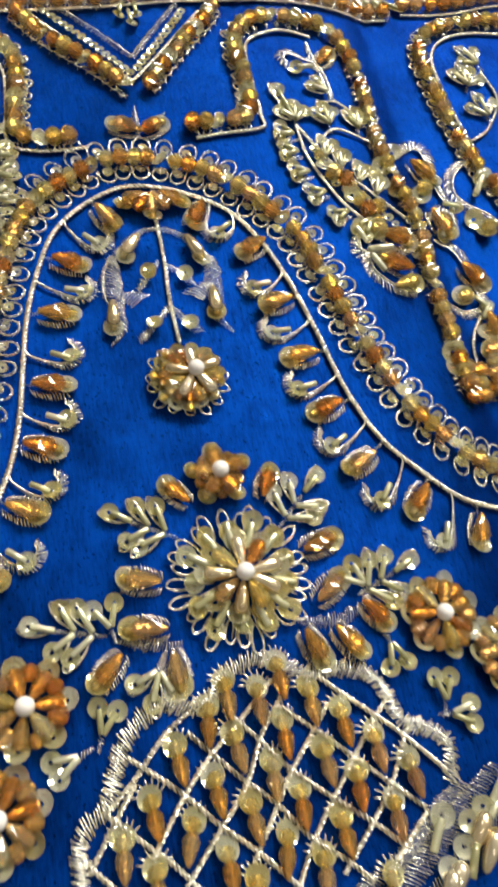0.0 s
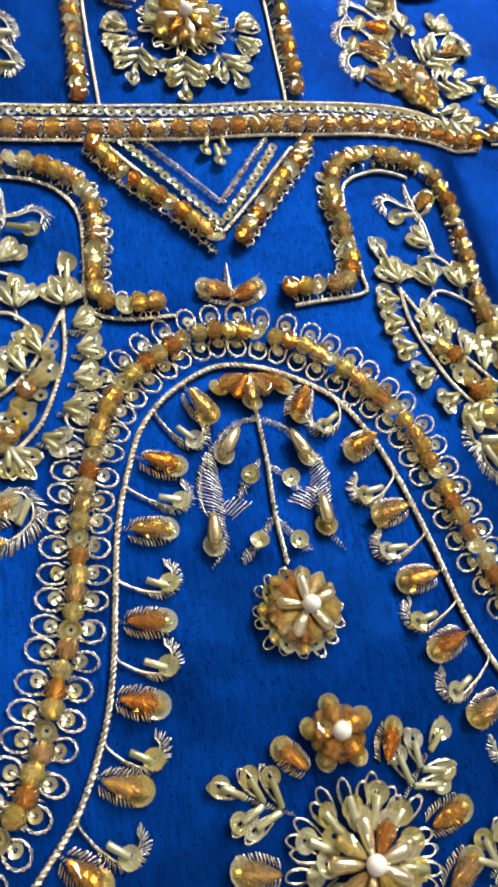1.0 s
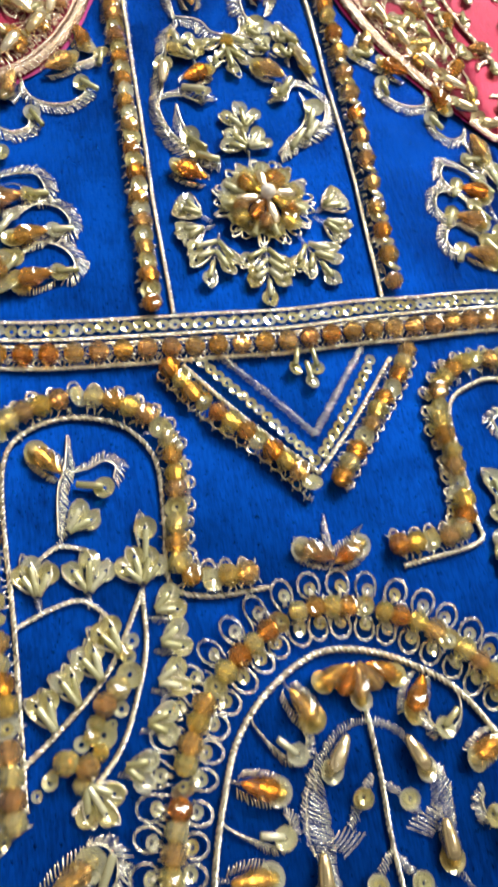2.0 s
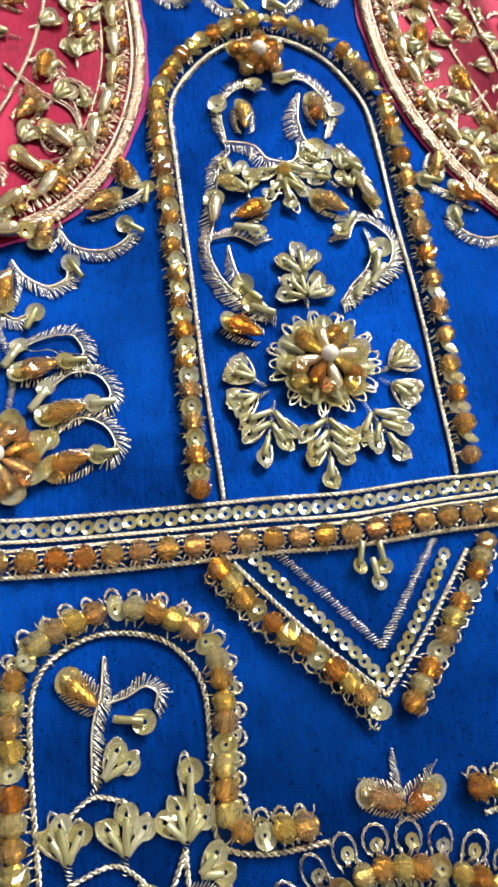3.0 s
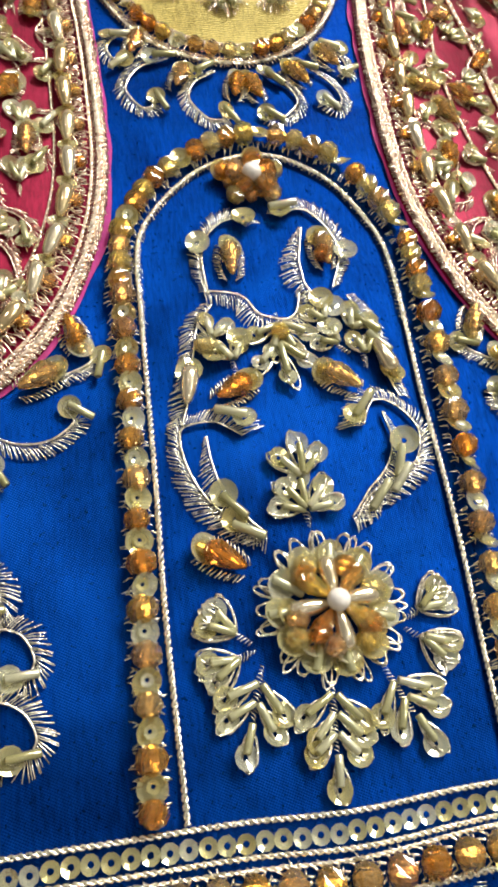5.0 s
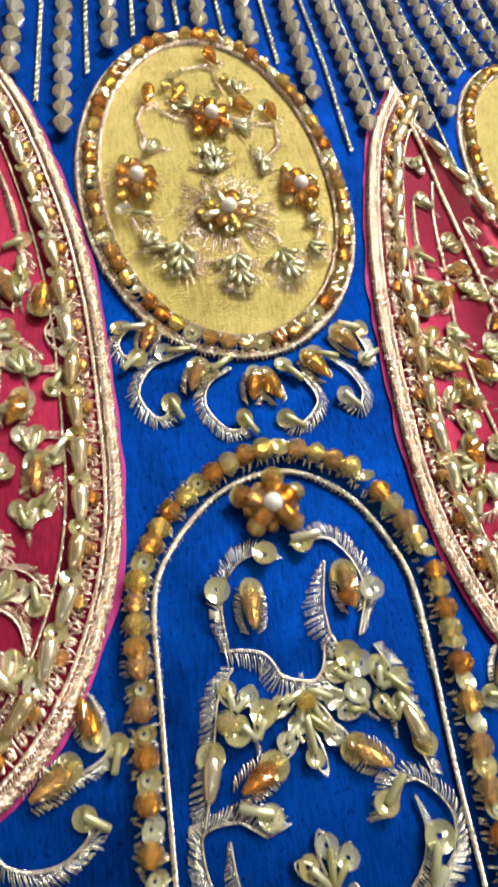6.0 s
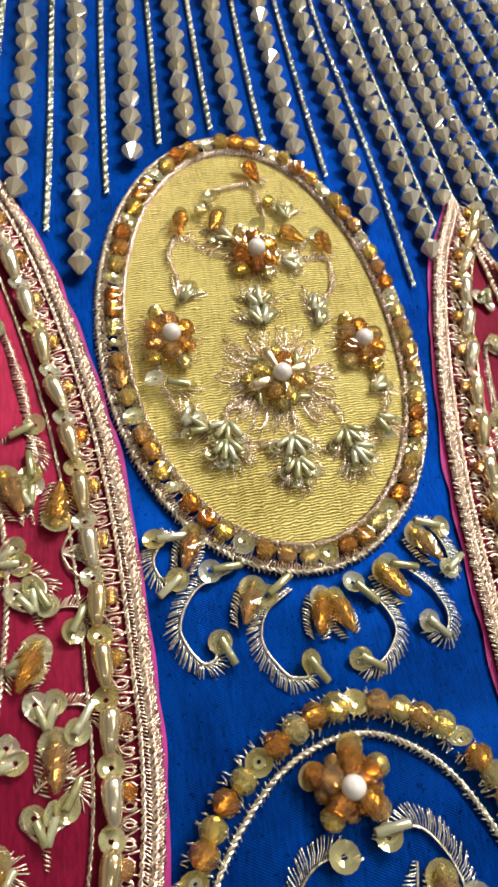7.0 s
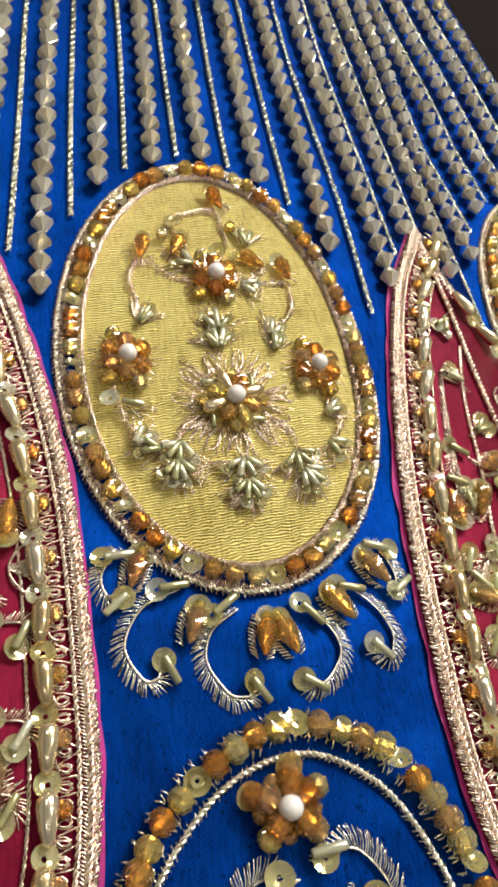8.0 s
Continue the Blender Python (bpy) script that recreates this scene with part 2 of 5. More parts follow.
class Motif:
    """One sewn ornament: an empty at its base that carries its beads, sequins and threads."""

    def __init__(self, name, x, y, label, category, group="", thread=SILVER):
        self.x, self.y, self.z = x, y, rise(x, y)
        self.ob = tagged(new(name), label, category, group)
        self.ob.empty_display_size = 0.004
        self.ob.location = (x * MM, y * MM, self.z * MM)
        self.thread, self.verts, self.faces, self.floor = thread, [], [], 0.0

    def bead(self, kind, x, y, ang=0.0, up=0.0, pitch=0.0, size=1.0, long=1.0):
        name, me = MESH[kind]
        ob = new(name, me)
        ob.parent = self.ob
        z = rise(x, y) + self.floor + up - self.z
        ob.matrix_basis = Matrix.LocRotScale(((x - self.x) * MM, (y - self.y) * MM, z * MM), Euler((jit(0.5) if kind in ("round", "round_pale", "drop", "bicone") else jit(0.34 if kind == "sequin" else 0.14), -pitch, ang)), (size * long, size, size))
        return ob

    def tube(self, pts, r, sides=4, closed=False, into=None):
        verts, faces = into or (self.verts, self.faces)
        base, n = len(verts), len(pts)
        for i, q in enumerate(pts):
            a = Vector(pts[(i + 1) % n] if closed or i < n - 1 else pts[i]) - Vector(pts[i - 1] if closed or i else pts[i])
            side = Vector((-a.y, a.x, 0))
            side = side.normalized() if side.length > 1e-6 else Vector((1, 0, 0))
            top = a.cross(side).normalized()
            for k in range(sides):
                w = 2 * math.pi * (k - 0.5) / sides + math.pi / 2
                v = Vector(q) + side * (r * math.cos(w)) + top * (r * math.sin(w))
                verts.append(((v.x - self.x) * MM, (v.y - self.y) * MM, (v.z - self.z) * MM))
        for i in range(n if closed else n - 1):
            j = (i + 1) % n
            for k in range(sides):
                m = (k + 1) % sides
                faces.append((base + i * sides + k, base + i * sides + m, base + j * sides + m, base + j * sides + k))

    def at(self, x, y, up):
        return (x, y, rise(x, y) + self.floor + up)

    def hair(self, x0, y0, x1, y1, bow=0.5, r=0.15):
        """One short metal stitch that arches from cloth to cloth."""
        mx, my = (x0 + x1) / 2, (y0 + y1) / 2
        self.tube([self.at(x0, y0, 0.08), self.at(mx, my, bow + 0.1), self.at(x1, y1, 0.08)], r, 3)

    def rope(self, pts, r=0.42, name="cord", label="twisted silver cord", mat=None, up=0.35):
        """A cord of two strands laid round each other."""
        line = spline(pts, 0.36)
        r *= 0.8
        verts, faces = [], []
        for s in (0, math.pi):
            run = []
            for i, (x, y, w) in enumerate(line):
                a = i * 1.15 + s
                off = r * 0.75 * math.cos(a)
                run.append(self.at(x - math.sin(w) * off, y + math.cos(w) * off, up + r * 0.55 * math.sin(a)))
            self.tube(run, r * 0.66, 5, into=(verts, faces))
        ob = new(name, mesh_of(name, verts, faces, mat or self.thread, True))
        ob.parent = self.ob
        if label:
            ob["label"] = label

    def loop(self, x, y, ang, length=4.0, width=3.0, r=0.2, ring=True):
        """A wire loop that stands out from (x, y) towards ang, with a small sequin inside."""
        c, s = math.cos(ang), math.sin(ang)
        for lay in (0, 1):
            run = []
            for k in range(13):
                t = k / 12
                w = math.pi * 2 * t
                u = length * (0.5 - 0.5 * math.cos(w)) * (1 + 0.05 * lay) + lay * jit(0.15)
                v = width * 0.5 * math.sin(w) * (0.35 + 0.65 * (0.5 - 0.5 * math.cos(w)) ** 0.5) * (1 - 0.16 * lay)
                run.append(self.at(x + c * u - s * v, y + s * u + c * v, 0.3 + 0.3 * math.sin(math.pi * t) + 0.2 * lay))
            self.tube(run, r, 4)
        if ring:
            self.bead("ring", x + c * length * 0.58, y + s * length * 0.58, ang, 0.35)

    def horseshoe(self, x, y, ang, size=3.6, r=0.2):
        """A round wire loop open towards the bead row, of two twisted strands, with a small sequin stitched in it."""
        cx, cy = x + math.cos(ang) * size * 0.5, y + math.sin(ang) * size * 0.5
        ca, sa, lean = math.cos(ang), math.sin(ang), jit(0.2)
        wide, long = 0.95 * (1 + jit(0.08)), 1.2 * (1 + jit(0.08))
        for lay in (0, 1):
            run = []
            for k in range(25):
                t = -2.55 + 5.1 * k / 24 + lean
                turn = k * 1.3 + lay * math.pi
                rr = size * 0.5 + 0.17 * math.cos(turn)
                u, v = math.cos(t) * rr * long, math.sin(t) * rr * wide
                run.append(self.at(cx + ca * u - sa * v, cy + sa * u + ca * v, 0.4 + 0.2 * math.cos(t) + 0.17 * math.sin(turn)))
            self.tube(run, r, 4)
        off = jit(0.35)
        self.bead("ring", cx - ca * 0.5 - sa * off, cy - sa * 0.5 + ca * off, ang, 0.45, 0.25 + jit(0.3), 0.88)
        for k in (-0.35, 0.0, 0.35):
            self.hair(cx - ca * 2.2 - sa * k, cy - sa * 2.2 + ca * k, cx - ca * 0.3 - sa * off, cy - sa * 0.3 + ca * off, 0.9, 0.12)

    def branch(self, x, y, ang, pairs=2, gap=2.5, length=4.4):
        """A stem with bugle leaves in pairs and one at its end."""
        c, s = math.cos(ang), math.sin(ang)
        for k in range(pairs):
            bx, by = x + c * gap * k, y + s * gap * k
            for side in (-1, 1):
                self.leaf(bx, by, ang + side * (0.95 - 0.12 * k) + jit(0.1), 1, 0, length * (1.1 - 0.12 * k), stem=False)
        self.leaf(x + c * gap * pairs, y + s * gap * pairs, ang, 1, 0, length * 0.95, stem=False)
        self.satin([(x - c * 2, y - s * 2), (x + c, y + s), (x + c * gap * pairs, y + s * gap * pairs)], (0.6, 1.2, 0.9))

    def satin(self, pts, widths, step=0.5, lean=0.5, bow=0.6, r=0.105):
        """Slanted stitches laid side by side over a line; widths run along it."""
        line = spline(pts, step)
        n = len(line)
        for i, (x, y, w) in enumerate(line):
            t = i / max(1, n - 1) * (len(widths) - 1)
            k = min(int(t), len(widths) - 2)
            wide = widths[k] + (widths[k + 1] - widths[k]) * (t - k)
            half = wide / 2 * (1 + jit(0.28 if wide < 3 else 0.08))
            a = w + math.pi / 2 - lean + jit(0.16 if wide < 3 else 0.05)
            self.hair(x - math.cos(a) * half, y - math.sin(a) * half, x + math.cos(a) * half, y + math.sin(a) * half, bow, r)

    def comb(self, pts, widths, step=0.42, lean=0.7, r=0.11):
        """A couched spine with loose stitches that stand out of its outer side like the teeth of a comb."""
        line = spline(pts, step)
        n = len(line)
        turning = sum((b[2] - a[2] + math.pi) % (2 * math.pi) - math.pi for a, b in zip(line, line[1:]))
        side = -1 if turning > 0 else 1
        spine = []
        for i, (x, y, w) in enumerate(line):
            t = i / max(1, n - 1) * (len(widths) - 1)
            k = min(int(t), len(widths) - 2)
            wide = widths[k] + (widths[k + 1] - widths[k]) * (t - k)
            nx, ny = math.cos(w + side * math.pi / 2), math.sin(w + side * math.pi / 2)
            sx0, sy0 = x - nx * wide * 0.32, y - ny * wide * 0.32
            spine.append((sx0, sy0))
            a = w + side * (math.pi / 2 - abs(lean)) + jit(0.12)
            long = wide * (0.92 + jit(0.12))
            self.hair(sx0, sy0, sx0 + math.cos(a) * long, sy0 + math.sin(a) * long, 0.55, r)
        if n > 2:
            self.tube([self.at(x, y, 0.45) for x, y in spine], 0.21, 4)

    def hair_drop(self, x, y, ang, kind="drop", size=1.0, head=True, fringe=True):
        """A drop bead lying towards ang, its round end on a sequin, short stitches all round."""
        c, s = math.cos(ang), math.sin(ang)
        if head:
            self.bead("sequin", x + c * 2.6 * size, y + s * 2.6 * size, ang, 0.35, 0.15 + jit(0.25), 1.04 * size)
            self.bead("round_pale", x + c * 2.9 * size, y + s * 2.9 * size, ang, 1.1, 0, 0.5 * size)
        self.bead(kind, x - c * 0.3, y - s * 0.3, ang, 1.55 * size, 0.0, size)
        if fringe:
            for side in (-1, 1):
                for k in range(12):
                    u = (-3.3 + k * 0.55) * size
                    v = (0.85 + 0.85 * math.sin(math.pi * (k + 1) / 14)) * size * side
                    a = ang + side * (1.1 + jit(0.18))
                    px, py = x + c * u - s * v, y + s * u + c * v
                    self.hair(px - math.cos(a) * 0.4, py - math.sin(a) * 0.4, px + math.cos(a) * 0.95 * size, py + math.sin(a) * 0.95 * size, 0.35)

    def curl(self, pts, widths=(0.9, 1.8, 2.6, 2.4, 1.6), tip=True, drop=None):
        """A hooked scroll in satin stitch with a bugle and a sequin in its bend."""
        self.comb(pts, [w * 1.1 for w in widths])
        if tip:
            (x, y), (x2, y2) = pts[-1], pts[-2]
            a = math.atan2(y - y2, x - x2)
            self.bead("sequin", x, y, a, 0.5, 0.2, 0.85)
            self.bead("bugle", x - math.cos(a + 0.6) * 1.7, y - math.sin(a + 0.6) * 1.7, a + 0.6, 1.2, 0.1, 0.85)

    def leaf(self, x, y, ang, n=3, spread=0.75, length=4.6, loops=True, stem=True, kind="bugle", tip=0.82):
        """A sprig: bugles that fan out of (x, y), each with a sequin at its end and wire loops round it."""
        for k in range(n):
            t = (k / (n - 1) - 0.5) * 2 if n > 1 else 0
            a = ang + t * spread + jit(0.08)
            ln = length * (1 - 0.18 * abs(t))
            c, s = math.cos(a), math.sin(a)
            self.bead(kind, x + c * ln * 0.5, y + s * ln * 0.5, a, 1.05 + 0.3 * (k % 2), 0.06, 0.8, ln / 4.6)
            self.bead("sequin", x + c * ln, y + s * ln, a, 0.45, 0.15 + jit(0.1), tip)
            if loops:
                self.loop(x + c * ln * 0.2, y + s * ln * 0.2, a + 0.14, ln * 1.15, 2.6, 0.16, False)
        if stem:
            c, s = math.cos(ang), math.sin(ang)
            self.satin([(x - c * 2.2, y - s * 2.2), (x - c * 1.0, y - s * 1.0), (x, y)], (0.6, 1.1, 1.0))

    def flower(self, x, y, r_in, petals, kinds, turn=0.0, loops=0, r_loop=0.0, heads=True, up=1.6):
        """A flower: a pearl, petals of beads round it with sequins under their ends, a wreath of wire loops."""
        for k in range(loops):
            a = turn + 2 * math.pi * k / loops + jit(0.06)
            self.loop(x + math.cos(a) * r_loop * 0.52, y + math.sin(a) * r_loop * 0.52, a, r_loop * 0.5, 2.6, 0.17, False)
        for k in range(petals):
            a = turn + 2 * math.pi * k / petals + jit(0.07)
            c, s = math.cos(a), math.sin(a)
            kind = kinds[k % len(kinds)]
            if heads:
                self.bead("sequin", x + c * (r_in + 3.2), y + s * (r_in + 3.2), a, up * 0.45, 0.25 + jit(0.15), 1.0)
            self.bead(kind, x + c * (r_in + 0.6), y + s * (r_in + 0.6), a, up + (0.5 if k % 2 else 0), -0.12, 0.9)
        self.bead("pearl", x, y, 0, up + 1.6)

    def row(self, pts, pitch, kinds, size=1.0, up=1.6, sequins=True):
        """Beads sewn one behind another along a line, in turn with sequins on edge under them."""
        for i, (x, y, w) in enumerate(spline(pts, pitch)):
            kind = kinds[i % len(kinds)]
            if kind == "sequin":
                self.bead("sequin", x + jit(0.15), y + jit(0.15), w + jit(0.6), 1.2, 0.5 + jit(0.35), size * 0.95)
                self.bead("ring", x, y, w, 1.9, 0.3, 0.7)
            else:
                self.bead(kind, x + jit(0.2), y + jit(0.2), w + jit(0.25), up, jit(0.1), size * (1 + jit(0.08)))

    def scallops(self, pts, off, pitch=3.4, size=2.4):
        """Little arcs of couched thread that hem a bead row on one side."""
        for x, y, w in spline(pts, pitch):
            a = w + (math.pi / 2 if off > 0 else -math.pi / 2)
            cx, cy = x + math.cos(a) * abs(off), y + math.sin(a) * abs(off)
            run = []
            for k in range(8):
                t = -1.9 + 3.8 * k / 7
                run.append(self.at(cx + math.cos(a + t) * size * 0.5, cy + math.sin(a + t) * size * 0.5, 0.35 + 0.3 * math.cos(t)))
            self.tube(run, 0.15, 4)
            self.tube([(px + jit(0.2), py + jit(0.2), pz + 0.2) for px, py, pz in run], 0.13, 4)
            for t in (-1.2, 0.0, 1.2):
                self.hair(cx + math.cos(a + t) * size * 0.42, cy + math.sin(a + t) * size * 0.42, cx + math.cos(a + t) * size * 0.68, cy + math.sin(a + t) * size * 0.68, 0.3, 0.12)

    def done(self):
        if self.verts:
            ob = new("stitching", mesh_of("stitching", self.verts, self.faces, self.thread, True))
            ob.parent = self.ob
        return self.ob


def toward(x, y, line):
    """The nearest place of a line, and the way from it to (x, y)."""
    q = min(line, key=lambda p: (p[0] - x) ** 2 + (p[1] - y) ** 2)
    return q, math.atan2(y - q[1], x - q[0])


# ---- the room, the table and the cloth ----
def box_mesh(name, lo, hi, mat):
    bm = bmesh.new()
    bmesh.ops.create_cube(bm, size=1.0)
    for v in bm.verts:
        v.co = Vector([lo[i] + (v.co[i] + 0.5) * (hi[i] - lo[i]) for i in range(3)])
    bmesh.ops.bevel(bm, geom=bm.edges[:], offset=0.002, segments=2, affect="EDGES")
    me = bpy.data.meshes.new(name)
    bm.to_mesh(me)
    bm.free()
    me.materials.append(mat)
    return me


# walls and ceiling are unseen, added for reflections and bounced light
for nm, lo, hi in (("floor", (-2.6, -2.2, -0.83), (2.6, 2.8, -0.78)), ("ceiling", (-2.6, -2.2, 1.70), (2.6, 2.8, 1.75)),
                   ("wall_north", (-2.6, 2.8, -0.78), (2.6, 2.9, 1.70)), ("wall_south", (-2.6, -2.3, -0.78), (2.6, -2.2, 1.70)),
                   ("wall_east", (2.6, -2.2, -0.78), (2.7, 2.8, 1.70)), ("wall_west", (-2.7, -2.2, -0.78), (-2.6, 2.8, 1.70))):
    tagged(new(nm, box_mesh(nm, lo, hi, WOOD if nm == "floor" else PLASTER)), "plain unseen room surface, added for bounce light" if nm != "floor" else "dark wooden floor", "room", kind="structure")

table = tagged(new("table"), "dark brown wooden table under the cloth", "table")
table.location = (0, 0.2, -0.78)
top = new("tabletop", box_mesh("tabletop", (-0.55, -0.75, 0.735), (0.55, 0.75, 0.765), WOOD))
top.parent = table
for sx in (-0.5, 0.5):
    for sy in (-0.7, 0.7):
        leg = new("leg", box_mesh("leg", (sx - 0.03, sy - 0.03, 0), (sx + 0.03, sy + 0.03, 0.735), WOOD))
        leg.parent = table


def edge_x(y):
    """The cloth's side edge runs slanting over the table."""
    return 99.5 - (y - 450) * 0.21


def sheet(name, mat, step=3.0):
    """The blue cloth, with its soft folds, sinking to the table at its rim."""
    verts, faces, ids = [], [], {}
    ys = [-180 + step * j for j in range(int(860 / step))]
    for j, y in enumerate(ys):
        for i in range(140):
            x = -190 + (edge_x(y) + 190) * i / 139
            rim = min(1, min(i, 139 - i) / 3.0, min(j, len(ys) - 1 - j) / 4.0)
            z = rise(x, y) + 0.12 * noise.noise((x / 5, y / 7, 3))
            z = -13.4 + (z - 0.3 + 13.4) * rim ** 0.5
            ids[i, j] = len(verts)
            verts.append((x * MM, y * MM, z * MM))
    for j in range(len(ys) - 1):
        for i in range(139):
            faces.append((ids[i, j], ids[i + 1, j], ids[i + 1, j + 1], ids[i, j + 1]))
    ob = new(name, mesh_of(name, verts, faces, mat, True))
    thick = ob.modifiers.new("thickness", "SOLIDIFY")
    thick.thickness, thick.offset = 0.0006, -1
    return ob


tagged(sheet("ground", BLUE), "royal blue satin cloth laid over a table", "cloth", kind="structure")

PI = math.pi

# ---- the large arch ----
ARCH_BEADS = [(-66, 4), (-57, 10), (-50.4, 17), (-46.6, 22.8), (-42.5, 33.6), (-38.8, 44.8), (-35.6, 62.2), (-31.3, 76), (-26.6, 83.7), (-19.3, 89.6),
              (-12, 93.3), (-4, 93.8), (6.4, 90.6), (14.1, 85), (21.4, 77.6), (26.4, 71.2), (29.3, 61.8), (32.1, 52.7), (34.8, 43.8), (38.7, 34.6), (43, 26.9), (49.2, 20.6), (56.7, 16.4), (72, 12)]
ARCH_CORD = [(-60, -2), (-52, 4), (-46.4, 9.7), (-40.7, 16.6), (-36, 26.5), (-33.5, 36), (-31.9, 46.7), (-30.1, 58), (-27.2, 67.7), (-23.4, 76.3), (-17, 82.7),
             (-8.3, 86.8), (0.1, 85.8), (7.4, 82.2), (13.7, 77.2), (18.5, 69.6), (22.4, 59.4), (25.6, 46.9), (28.4, 33.9), (32.8, 23.1), (39.4, 15.6), (46.8, 9.9), (56.1, 7.3), (70, 5)]
arch = Motif("arch_border", -4, 92, "gold and amber beaded arch border with wire loops on blue satin", "bead border")
arch.row(ARCH_BEADS, 3.0, ("round", "sequin", "round_pale", "round", "round_pale"), 0.96)
for x, y, w in spline(ARCH_BEADS, 1.5):
    for side in (-1, 1):
        a = w + side * PI / 2 + jit(0.5)
        arch.hair(x + math.cos(a) * 1.2, y + math.sin(a) * 1.2, x + math.cos(a) * (2.6 + jit(0.4)), y + math.sin(a) * (2.6 + jit(0.4)), 0.7, 0.13)
for side, gap in ((1, 1.9), (-1, 1.5)):
    for x, y, w in spline(ARCH_BEADS, 4.4):
        a = w + side * PI / 2
        arch.horseshoe(x + math.cos(a) * gap, y + math.sin(a) * gap, a + jit(0.16), 3.8 if side > 0 else 3.4, 0.115)
arch.rope(ARCH_CORD, 0.6)
arch.done()
CORD_LINE = spline(ARCH_CORD, 0.5)

for x, y in ((6.3, 77.6), (16.2, 68.0), (18.7, 54.6), (21.0, 42.0), (23.4, 30.2), (27.6, 18.6), (37.3, 10.0), (49.1, 2.9),
             (-12.5, 79.3), (-21.2, 68.8), (-24.8, 57.0), (-27.4, 41.8), (-30.2, 29.7), (-34.2, 18.3), (-41.1, 8.1)):
    q, a = toward(x, y, CORD_LINE)
    m = Motif("drop_pendant", x, y, "amber glass drop on a champagne sequin with silver fringe stitches", "bead drop", "drops inside the arch")
    m.hair_drop(x, y, a + jit(0.12), size=1.05)
    c, s = math.cos(a), math.sin(a)
    m.satin([(q[0], q[1]), (q[0] + c * 1.2, q[1] + s * 1.2), (x - c * 3.0, y - s * 3.0)], (0.9, 0.7, 0.6))
    m.done()

for x, y in ((11.0, 73.2), (16.1, 58.8), (17.9, 47.8), (20.3, 35.0), (23.8, 23.0), (30.7, 11.9), (41.0, 2.9),
             (-16.0, 73.7), (-20.6, 62.0), (-24.8, 47.7), (-26.9, 34.9), (-31.0, 21.8), (-36.0, 10.0)):
    q, a = toward(x, y, CORD_LINE)
    m = Motif("curl_pendant", x, y, "small silver stitched curl with a glass bugle and sequin", "stitched curl", "curls inside the arch")
    d = Vector((math.cos(a), math.sin(a)))
    u = Vector((-d.y, d.x)) * (1 if x > -3 else -1)
    if u.y < 0:
        u = -u
    p = Vector((x, y))
    m.comb([tuple(Vector(q[:2]) + u * 2.0), tuple(Vector(q[:2]) + d * 0.9 + u * 0.2), tuple(p - d * 1.6 - u * 1.5), tuple(p + d * 1.0 - u * 1.7), tuple(p + d * 3.0 + u * 0.2), tuple(p + d * 2.8 + u * 2.6), tuple(p + d * 1.2 + u * 3.8)], (0.2, 0.3, 0.6, 1.5, 2.2, 2.2, 1.5), step=0.4)
    m.bead("bugle", p.x - d.x * 0.2, p.y - d.y * 0.2, a + jit(0.3), 1.1, 0, 0.85, 0.9)
    m.bead("sequin", p.x + d.x * 1.9, p.y + d.y * 1.9, a, 0.7, 0.2, 0.85)
    m.done()

m = Motif("apex_flower", -2.6, 83, "fan of amber drop beads with gold sequins at the arch top", "bead flower")
for a, r in ((-2.75, 4.2), (-1.62, 3.6), (-0.5, 4.6), (-2.2, 3.6), (-1.0, 3.4)):
    m.hair_drop(-2.6 + math.cos(a) * r, 84.6 + math.sin(a) * r, a, size=0.95, fringe=False, head=a in (-2.75, -1.62, -0.5))
m.done()

# sprig that hangs under the arch top
m = Motif("hanging_sprig", -2.3, 66, "silver stitched sprig with gold drops and feathered leaves", "sprig")
m.rope([(-2.3, 78), (-2.2, 67.6), (-2.6, 58), (-2.3, 47.5)], 0.5, "stem", "twisted silver stem")
m.satin([(-2.8, 75.6), (-7.1, 74.7), (-10.4, 71.7), (-13.4, 67.8)], (1.2, 1.5, 1.7, 2.4))
m.satin([(-11.9, 69.0), (-13.1, 64.8), (-13.2, 60.6), (-12.7, 56.3), (-12.5, 52.6), (-15.5, 48.8)], (2.6, 4.8, 4.4, 2.6, 2.0, 0.4), step=0.64, lean=0.55, bow=0.7, r=0.12)
m.satin([(-13.0, 69.7), (-14.9, 65.2), (-15.3, 60.5), (-14.4, 57.6)], (0.8, 1.6, 1.6, 0.6), step=0.7, lean=0.9)
m.satin([(-11.0, 60.2), (-9.5, 59.3), (-8.0, 58.1)], (2.0, 3.8, 4.6), step=0.64, lean=0.3, bow=0.5, r=0.12)
m.satin([(-2.8, 75.6), (1.0, 73.9), (3.5, 71.5), (6.2, 67.5), (7.8, 65.2)], (1.2, 1.5, 1.7, 2.0, 2.4))
m.satin([(6.8, 66.4), (6.8, 61.4), (6.7, 57.1), (6.6, 52.8), (8.8, 48.7)], (2.6, 4.8, 3.8, 2.4, 0.4), step=0.64, lean=-0.55, bow=0.7, r=0.12)
m.satin([(5.8, 60.6), (3.3, 59.1), (1.6, 57.7)], (2.0, 3.6, 4.4), step=0.64, lean=-0.3, bow=0.5, r=0.12)
m.hair_drop(-8.4, 71.2, -2.22, "drop_gold", 0.95, fringe=False)
m.hair_drop(4.1, 69.0, -1.18, "drop_gold", 0.95, fringe=False)
m.hair_drop(-14.1, 55.3, -1.67, "drop_gold", 0.95, fringe=False)
m.hair_drop(6.1, 56.1, -1.57, "drop_gold", 0.95, fringe=False)
m.satin([(-3.6, 67.1), (-4.7, 65.8), (-5.9, 64.6)], (1.2, 1.8, 1.2))
